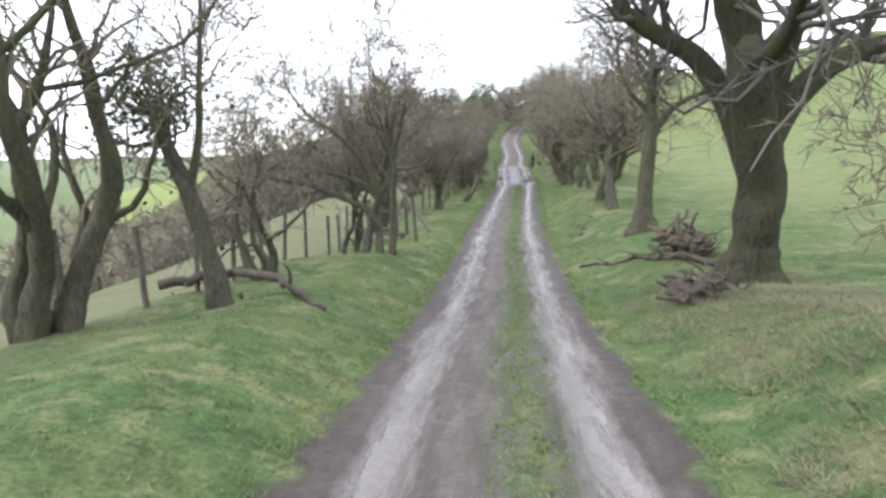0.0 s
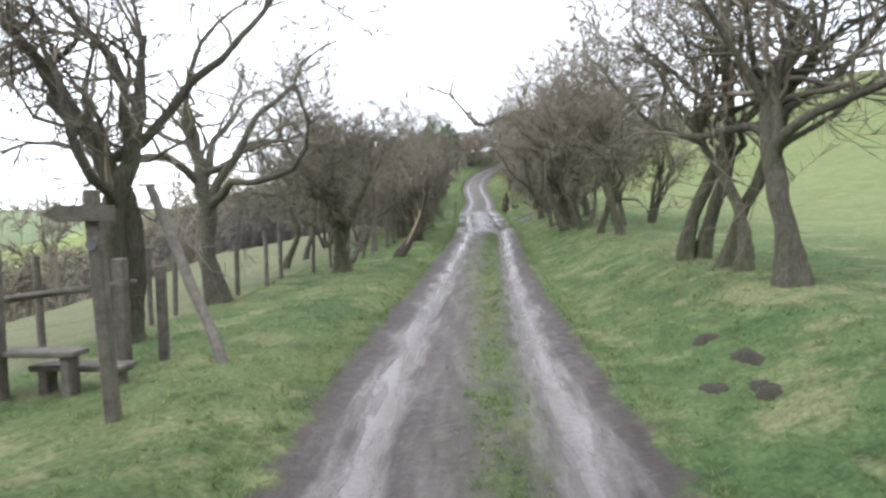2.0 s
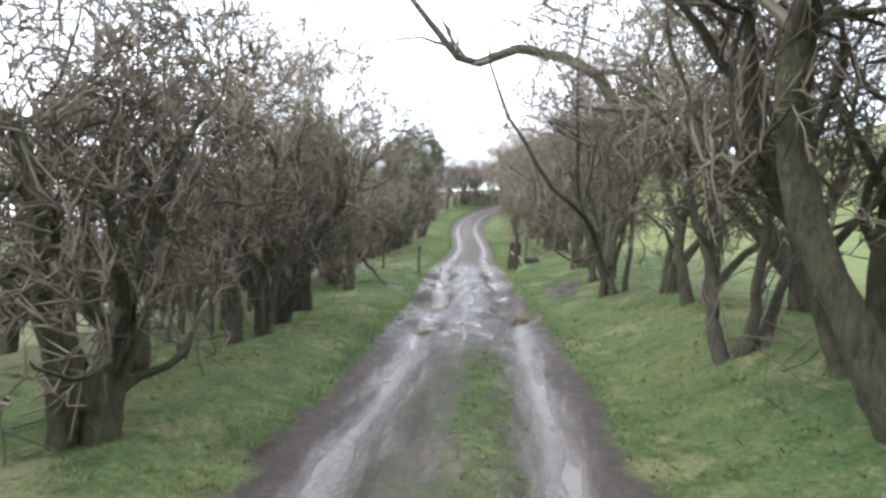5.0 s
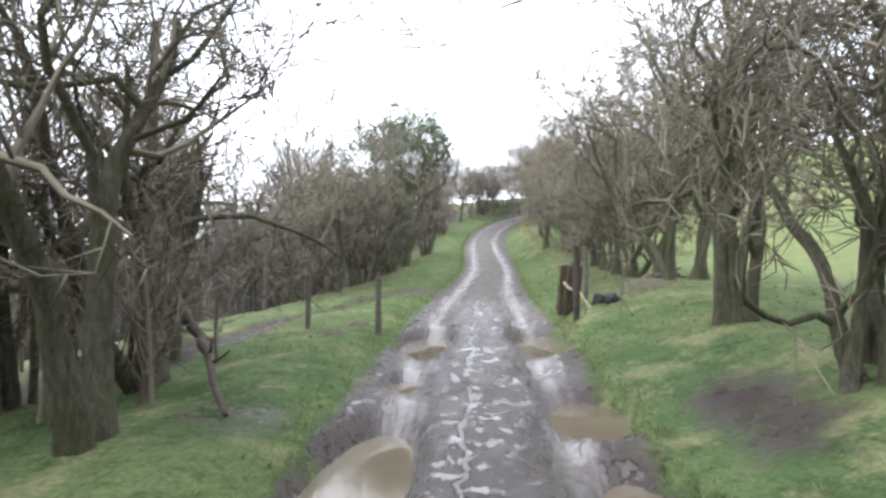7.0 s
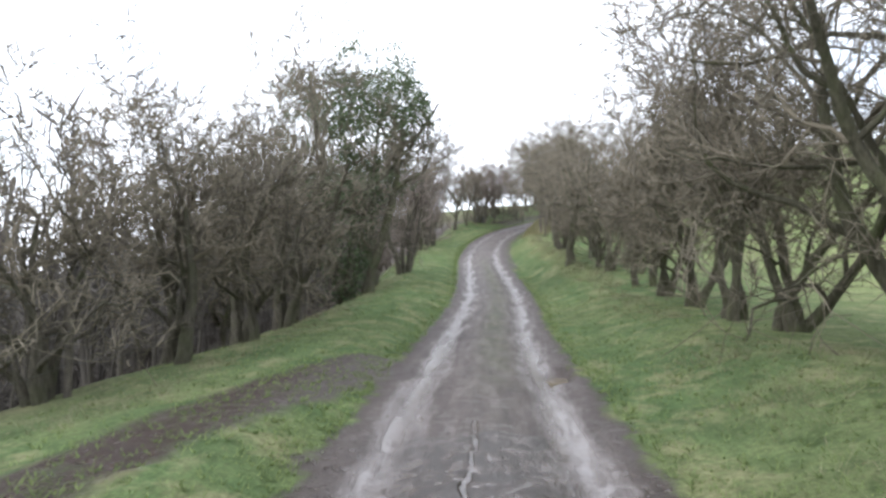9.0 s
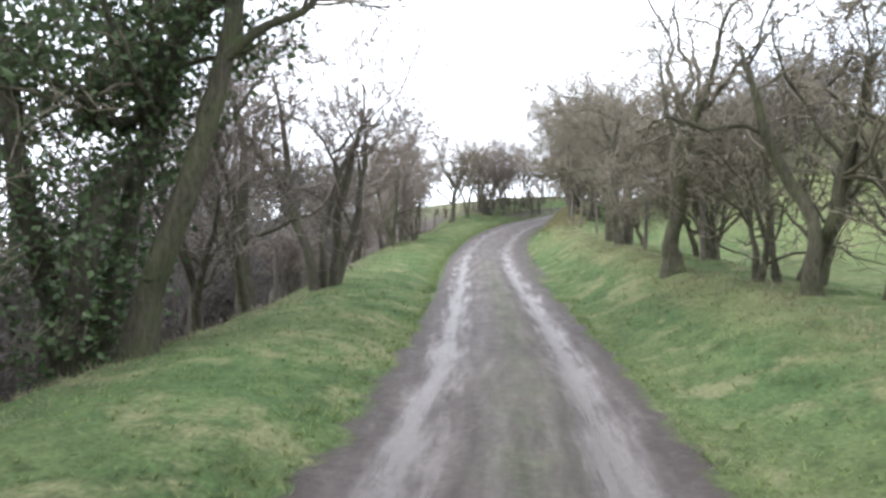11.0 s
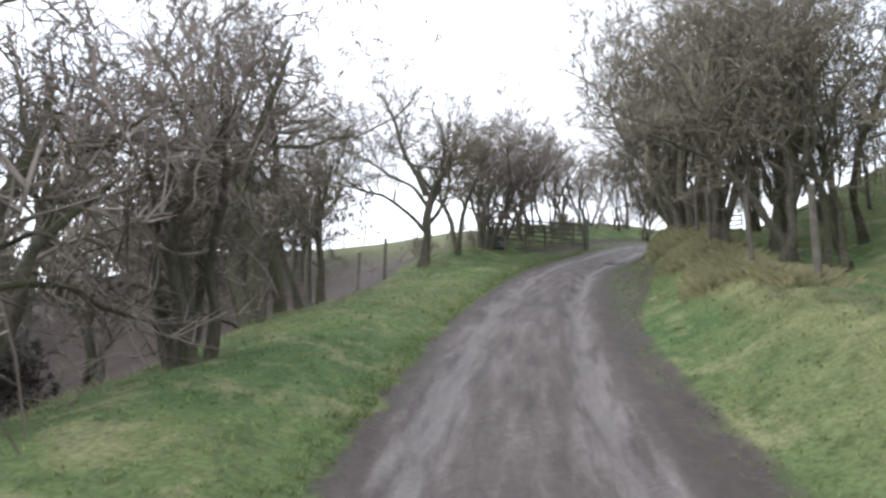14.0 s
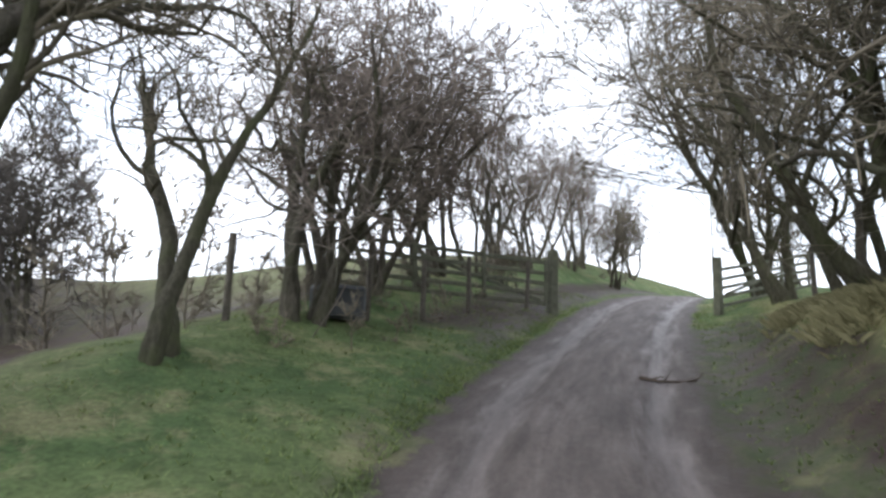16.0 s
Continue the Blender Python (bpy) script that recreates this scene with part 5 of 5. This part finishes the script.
brush_pile(12.6, 3.55, 0.75, 0.6, 55, "heap of uprooted stumps, roots and cut branches on grass", 61, 5, 3)
brush_pile(9.2, 2.8, 0.48, 0.24, 60, "low heap of dark dug roots beside the old tree", 62, 2, 0, ROTTEN)


def mound(y, u, r, h, label, name, material, seed, category):
    rng = np.random.default_rng(seed)
    bm = bmesh.new()
    bmesh.ops.create_icosphere(bm, subdivisions=3, radius=1.0)
    for v in bm.verts:
        n = noise.noise(v.co * 2.3 + Vector((seed, 0, 0))) * 0.4 + noise.noise(v.co * 6 + Vector((seed, 3, 0))) * 0.3
        v.co *= 1 + n
        v.co = Vector((v.co.x * r * 1.2, v.co.y * r, (v.co.z * 0.85 + 0.25) * h))
    me = bpy.data.meshes.new(name)
    bm.to_mesh(me)
    bm.free()
    me.polygons.foreach_set("use_smooth", np.full(len(me.polygons), True))
    me.materials.append(material)
    ob = new(name, me)
    ob.location, ob.rotation_euler = spot(y, u), (0, 0, rng.uniform(0, 6))
    return tagged(ob, label, category)


def heap(y, u, r, h, label, name, seed, category, material=None):
    """Dug soil that lies on the ground, with a crumbling edge."""
    rng = np.random.default_rng(seed)
    first = spot(y, u)
    ph = rng.uniform(0, 6, 3)
    v, f, sides, rings = [], [], 22, 7
    for i in range(rings):
        for k in range(sides):
            a = 2 * math.pi * k / sides
            q = i / (rings - 1)
            edge = r * (1 + 0.22 * math.sin(2 * a + ph[0]) + 0.14 * math.sin(3 * a + ph[1]) + 0.1 * math.sin(7 * a + ph[2]))
            x, yy = first.x + math.cos(a) * edge * q * 0.8, first.y + math.sin(a) * edge * q * 1.5
            z = float(ground_z(x, yy)) + h * (1 - q ** 2) * (0.75 + 0.35 * noise.noise(Vector((x * 9, yy * 9, seed)))) + h * 0.25 * noise.noise(Vector((x * 23, yy * 23, seed))) - 0.06 * q ** 3
            v.append((x - first.x, yy - first.y, z - first.z))
    for i in range(rings - 1):
        for k in range(sides):
            a, b = i * sides + k, i * sides + (k + 1) % sides
            f.append((a, b, b + sides, a + sides))
    ob = new(name, mesh_of(name, np.array(v), np.array(f), material or SOIL))
    ob.location = first
    return tagged(ob, label, category, "molehills on the verge" if name == "molehill" else "")


heap(20.9, 2.25, 0.17, 0.05, "fresh dark molehill on the grass verge", "molehill", 71, "molehill")
heap(20.0, 2.3, 0.2, 0.07, "fresh dark molehill on the grass verge", "molehill", 72, "molehill")
heap(19.7, 1.9, 0.15, 0.05, "fresh dark molehill on the grass verge", "molehill", 73, "molehill")
heap(19.3, 2.15, 0.17, 0.06, "fresh dark molehill on the grass verge", "molehill", 74, "molehill")
heap(30.8, 1.95, 0.128, 0.03, "fresh dark molehill on the grass verge", "molehill", 75, "molehill")
heap(55.9, 2.85, 0.62, 0.2, "overgrown hump of brown earth beneath the trees", "earth_bank", 83, "earth bank", BANK_SOIL)
heap(53.6, -2.2, 0.3, 0.06, "low bank of dug soil beside the gateway post", "earth_bank", 81, "earth bank", BANK_SOIL)
heap(54.5, -2.0, 0.28, 0.05, "low bank of dug soil beside the gateway post", "earth_bank", 82, "earth bank", BANK_SOIL)
mound(55.45, 2.0, 0.115, 0.16, "black plastic sack dumped beside the gatepost", "plastic_sack", RUBBER, 76, "sack")
mound(55.15, 2.16, 0.125, 0.13, "black plastic sack dumped beside the gatepost", "plastic_sack", RUBBER, 77, "sack")


def netting_roll():
    ob = holder("netting_roll", spot(55.6, 1.45), "rusty roll of stock netting standing by the gatepost", "netting")
    rng = np.random.default_rng(81)
    R, Hh = 0.2, 0.86
    t = np.linspace(0, 2 * math.pi * 4, 100)
    for z in np.linspace(0.0, Hh, 26):
        r = R * (0.55 + 0.45 * t / t[-1]) + 0.014 * np.sin(3 * t + z * 5)
        p = np.stack([r * np.cos(t) + 0.1 * z, r * np.sin(t), np.full_like(t, z) + 0.012 * np.sin(5 * t)], 1)[None]
        under("strand", mesh_of("strand", *tubes(p, np.full(p.shape[:2], 0.0042), 4), RUST), ob)
    for k in range(64):
        a = rng.uniform(0, 2 * math.pi)
        r = R * rng.uniform(0.5, 1.05)
        p = np.array([[r * math.cos(a) + 0.1 * z, r * math.sin(a), z] for z in np.linspace(0, Hh, 6)])[None] + rng.normal(0, 0.008, (1, 6, 3))
        under("upright", mesh_of("upright", *tubes(p, np.full((1, 6), 0.0045), 4), RUST), ob)
    stick = holder("peeled_stick", spot(55.25, 1.5), "pale peeled stick resting on the netting", "stick")
    path = np.array([[-0.12, 0.15, 0.55], [-0.05, 0.1, 0.45], [0.12, 0.0, 0.38], [0.28, -0.1, 0.12], [0.34, -0.14, -0.02]])
    under("shaft", mesh_of("shaft", *tubes(path[None], np.linspace(0.022, 0.013, 5)[None], 7), PEELED), stick)


netting_roll()


# ---- hilltop gates ----
def field_gate(a, b, label, post_at):
    """A five-barred gate between two spots, with its hanging post."""
    pa, pb = spot(*a), spot(*b)
    ob = holder("field_gate", pa, label, "gate")
    d = pb - pa
    long = Vector((d.x, d.y, 0)).length
    turn = math.atan2(d.y, d.x)
    ob.rotation_euler = (0, 0, turn)
    rise = d.z / long
    for k, z in enumerate((0.2, 0.42, 0.64, 0.86, 1.1)):
        bm = bmesh.new()
        sh = Matrix.Rotation(-math.atan(rise), 4, "Y")
        box(bm, (long, 0.035, 0.085), (long / 2, 0, z + d.z / 2), sh, 0.008)
        part("bar", bm, GREENPAINT, ob)
    for x in (0.05, long * 0.33, long * 0.66, long - 0.05):
        bm = bmesh.new()
        box(bm, (0.08, 0.05, 1.02), (x, 0.035, 0.66 + rise * x), bevel=0.008)
        part("upright", bm, GREENPAINT, ob)
    bm = bmesh.new()
    slant = math.atan2(0.85, long * 0.62)
    box(bm, (math.hypot(0.85, long * 0.62), 0.03, 0.07), (long * 0.34, -0.035, 0.62 + rise * long * 0.34), Matrix.Rotation(-slant, 4, "Y"), 0.008)
    part("brace", bm, GREENPAINT, ob)
    bm = bmesh.new()
    box(bm, (0.19, 0.18, 1.75), (-0.14, 0, 0.52), bevel=0.02)
    part("gatepost", bm, GREENPAINT, ob, "square greened timber gatepost")
    if post_at:
        bm = bmesh.new()
        box(bm, (0.15, 0.15, 1.6), (long + 0.12, 0, 0.45 + d.z), bevel=0.02)
        part("gatepost", bm, POST, ob)
    return ob


field_gate((120.1, -1.75), (119.0, -5.2), "closed five-barred timber gate into the hill field", True)
field_gate((121.2, 1.85), (123.6, 4.3), "open timber field gate beside the hilltop track", False)


def sheet():
    ob = holder("metal_trough", spot(115.9, -3.7), "grey sheet-metal trough under the hilltop trees", "trough", turn=0.4)
    bm = bmesh.new()
    box(bm, (0.75, 0.42, 0.5), (0, 0, 0.24), bevel=0.05)
    top = max(bm.faces, key=lambda f: f.calc_center_median().z)
    inner = bmesh.ops.inset_region(bm, faces=[top], thickness=0.04)
    bmesh.ops.translate(bm, verts=top.verts, vec=(0, 0, -0.2))
    part("basin", bm, SHEET, ob)


sheet()

# ---- grass ----
def blades(name, label, material, count, each, height, bend, where, seed, width=0.007):
    """Tufts of grass blades; where(rng, n) gives along and across of each."""
    rng = np.random.default_rng(seed)
    y, u = where(rng, count)
    x = lane_x(y) + u / lane_cos(y)
    c = np.stack([x, y, ground_z(x, y)], 1)
    h = height * rng.uniform(0.5, 1.4, count)
    c, h = np.repeat(c, each, 0), np.repeat(h, each)
    n = len(c)
    a = rng.uniform(0, 2 * np.pi, n)
    out = np.stack([np.cos(a), np.sin(a), np.zeros(n)], 1)
    side = np.stack([-np.sin(a), np.cos(a), np.zeros(n)], 1)
    h = h * rng.uniform(0.6, 1.1, n)
    base = c + out * (rng.uniform(0, 0.5, n) * h)[:, None] + np.array([0, 0, -0.01])
    mid = base + np.array([0, 0, 0.6]) * h[:, None] + out * (bend * 0.3 * h)[:, None]
    tip = base + np.array([0, 0, 0.95]) * h[:, None] + out * (bend * h)[:, None]
    w = width * rng.uniform(0.7, 1.4, n)[:, None]
    if height < 0.1:
        v = np.stack([base - side * w, base + side * w, tip], 1).reshape(-1, 3)
        f = np.arange(3 * n).reshape(-1, 3)
    else:
        v = np.stack([base - side * w, base + side * w, mid + side * w * 0.5, tip], 1).reshape(-1, 3)
        i = np.arange(n)[:, None] * 4
        f = np.concatenate([i + np.array([[0, 1, 2]]), i + np.array([[0, 2, 3]])])
    tagged(new(name, mesh_of(name, v, f, material, False)), label, "grass", kind="stuff")


def verge(rng, n):
    y = rng.uniform(0, 125, n)
    d = 1.35 + np.abs(rng.normal(0, 2.2, n))
    y = np.where((np.abs(y - 49.2) < 2.8) & (d < 3.4), y + 9 + 3 * rng.random(n), y)
    return y, np.where(rng.random(n) < 0.5, d, -np.minimum(d, 4.6))


def edge(rng, n):
    y = rng.uniform(0, 122, n)
    d = np.abs(rng.normal(0, 0.16, n))
    return y, np.where((rng.random(n) < 0.5) & ((y < 82) | (y > 119)), 1.22 + d, -1.42 - d)


def strip(rng, n):
    return rng.uniform(0, 42, n), rng.normal(0.15, 0.15, n)


def clumped(rng, n, spots, spread):
    k = rng.integers(0, len(spots), n)
    s = np.array(spots)[k]
    return s[:, 0] + rng.normal(0, spread, n), s[:, 1] + rng.normal(0, spread * 0.6, n)


def bank(rng, n):
    y = np.concatenate([rng.uniform(-1, 13, n // 5), rng.uniform(24, 48, n // 5), rng.uniform(72, 119, n - 2 * (n // 5))])
    u = np.concatenate([rng.uniform(1.9, 4.6, n // 5), rng.uniform(2.4, 4.2, n // 5), rng.normal(3.3, 0.4, n - 2 * (n // 5))])
    keep = np.sin(y * 1.7 + 2 * np.sin(u * 1.3 + y * 0.4)) > -0.2
    u = np.where(keep, u, u + 0.6)
    return y, u


def left_lip(rng, n):
    y = rng.uniform(60, 112, n)
    return y, rng.normal(-3.9, 0.3, n)


TUSSOCKS = [(float(y), 3.3 + 0.5 * math.sin(y * 2.1)) for y in np.arange(99, 118, 0.62)]
HUMMOCKS = [(float(y), 3.0 + 0.8 * math.sin(y * 1.7)) for y in np.arange(22, 48, 1.1)] + [(float(y), 2.4 + 0.5 * math.sin(y * 2.7)) for y in np.arange(0.5, 8, 0.5)] + [(float(y), -3.8 + 0.5 * math.sin(y * 2.3)) for y in np.arange(14, 44, 1.6)]
GATEWAY = [(float(y), 3.2 + 0.9 * math.sin(y * 2.7)) for y in np.arange(55.3, 63, 0.5)]
blades("grass", "short green pasture grass on the verges", GRASS, 40000, 4, 0.05, 1.1, verge, 91)
blades("grass", "tufts of grass along the track edge", GRASS, 9000, 5, 0.06, 1.0, edge, 92)
blades("grass", "worn grass strip between the wheel ruts", GRASS, 5000, 5, 0.04, 1.2, strip, 93)
blades("dry_grass", "pale dry winter grass on the bank", STRAW, 11000, 5, 0.065, 1.5, bank, 94, 0.0027)
blades("dry_grass", "flattened pale winter grass on the verge", STRAW, 5200, 6, 0.075, 2.2, lambda r, n: (y := r.uniform(0.5, 11, n), 1.9 + 2.8 * r.random(n) + 0.35 * np.sin(y * 3.1)), 100, 0.0045)
blades("dry_grass", "pale fringe of dry grass on the lip of the bank", STRAW, 3600, 5, 0.075, 1.4, lambda r, n: (y := r.uniform(66, 102, n), 3.15 + 0.25 * np.sin(y * 1.9) + r.normal(0, 0.28, n)), 99, 0.003)
blades("dry_grass", "pale dry grass along the edge of the drop", STRAW, 4500, 4, 0.097, 1.3, left_lip, 95, 0.003)
blades("rough_grass", "rank yellowing tussocks on the steep bank", TUSSOCK, 17000, 7, 0.125, 1.1, lambda r, n: clumped(r, n, TUSSOCKS, 0.32), 96, 0.0026)
blades("rough_grass", "pale rough grass round the gateway posts", STRAW, 3000, 5, 0.065, 1.3, lambda r, n: clumped(r, n, GATEWAY, 0.45), 97, 0.0022)
blades("rough_grass", "yellowed hummocks of grass under the trees", STRAW, 3200, 5, 0.06, 1.4, lambda r, n: clumped(r, n, HUMMOCKS, 0.45), 98, 0.003)


# ---- woods across the valley ----
def far_woods(name, label, count, where, seed, tall, material, bulk=0.055, twigs=5):
    rng = np.random.default_rng(seed)
    x, y = where(rng, count)
    z = ground_z(x, y)
    vs, fs, n = [], [], 0
    h = tall * rng.uniform(0.7, 1.25, count)
    start = np.stack([x, y, z - 0.3], 1)
    p0 = grow(rng, start, np.tile([0.0, 0, 1], (count, 1)), h * 0.75, 4, 0.08, 0.05)
    r0 = (h * 0.013)[:, None] * np.linspace(1, 0.35, 4)
    at, way, r = sprout(rng, p0, r0, 8, 0.25, 1.0, 45)
    p1 = grow(rng, at, way, np.repeat(h, 8) * 0.38 * rng.uniform(0.5, 1.1, len(at)), 3, 0.22, 0.1)
    r1 = (r * 0.6)[:, None] * np.linspace(1, 0.4, 3)
    at, way, r = sprout(rng, p1, r1, twigs, 0.15, 1.0, 48)
    p2 = grow(rng, at, way, np.repeat(h, 8 * twigs) * 0.17 * rng.uniform(0.5, 1.2, len(at)), 2, 0.25, 0.1)
    r2 = np.full(len(at), bulk)
    for p, r, s in ((p0, r0, 5), (p1, r1, 3), (p2, r2, 0)):
        v, f = tubes(p, r, s) if s else spikes(p, r)
        f = np.concatenate([f[:, [0, 1, 2]], f[:, [0, 2, 3]]]) if s else f
        vs.append(v), fs.append(f + n)
        n += len(v)
    tagged(new(name, mesh_of(name, np.concatenate(vs), np.concatenate(fs), material)), label, "wood", kind="stuff")


far_woods("valley_wood", "leafless brown wood on the valley side", 420, lambda r, n: (lane_x(y := r.uniform(8, 110, n)) - r.uniform(18.5, 50, n), y), 201, 5.0, TWIG, 0.04, 13)
far_woods("thicket", "leafless thicket on the hillside behind the hedge", 110, lambda r, n: (lane_x(y := r.uniform(93, 110, n)) + r.uniform(7.5, 18, n), y), 207, 4.4, TWIG_DARK, 0.016, 11)
far_woods("valley_wood", "leafless brown wood across the valley", 170, lambda r, n: (lane_x(y := r.uniform(10, 360, n)) - r.uniform(85, 262, n), y), 204, 10.0, TWIG, 0.16)
far_woods("valley_wood", "leafless brown wood on the hillside beside a meadow", 110, lambda r, n: (lane_x(y := r.uniform(112, 150, n)) - r.uniform(34, 62, n), y), 205, 6.0, TWIG, 0.1)
far_woods("valley_wood", "tall dark leafless wood below the hilltop", 70, lambda r, n: (lane_x(y := r.uniform(102, 138, n)) - r.uniform(28, 54, n), y), 206, 7.0, TWIG, 0.09)
far_woods("hanging_wood", "leafless wood filling the slope below the hedge", 430, lambda r, n: (lane_x(y := r.uniform(66, 101, n)) - 9 - 30 * r.random(n) ** 0.8, y), 202, 8.0, TWIG_DARK, 0.026, 9)
far_woods("hanging_wood", "low thorny scrub on the slope below the fence", 230, lambda r, n: (lane_x(y := r.uniform(62, 98, n)) - r.uniform(6.2, 11, n), y), 208, 3.2, TWIG_DARK, 0.011, 9)
far_woods("distant_wood", "distant leafless woodland on the far hillside", 120, lambda r, n: (r.uniform(-330, -110, n), r.uniform(60, 420, n)), 203, 10.0, TWIG, 0.25)
far_woods("undergrowth", "dark tangle of thorn stems beside the track", 46, lambda r, n: (lane_x(y := r.uniform(42.5, 53, n)) - r.uniform(3.0, 6.5, n), y), 209, 2.6, TWIG, 0.008, 16)
far_woods("undergrowth", "brown scrub under the hilltop trees", 60, lambda r, n: (lane_x(y := r.uniform(113.5, 140, n)) - r.uniform(4.6, 8.0, n), y), 210, 1.2, TWIG, 0.008, 14)
far_woods("undergrowth", "brown scrub along the fence beside the hilltop gate", 16, lambda r, n: (lane_x(y := r.uniform(113.5, 119.5, n)) - r.uniform(3.0, 4.6, n), y), 211, 0.8, TWIG, 0.007, 14)
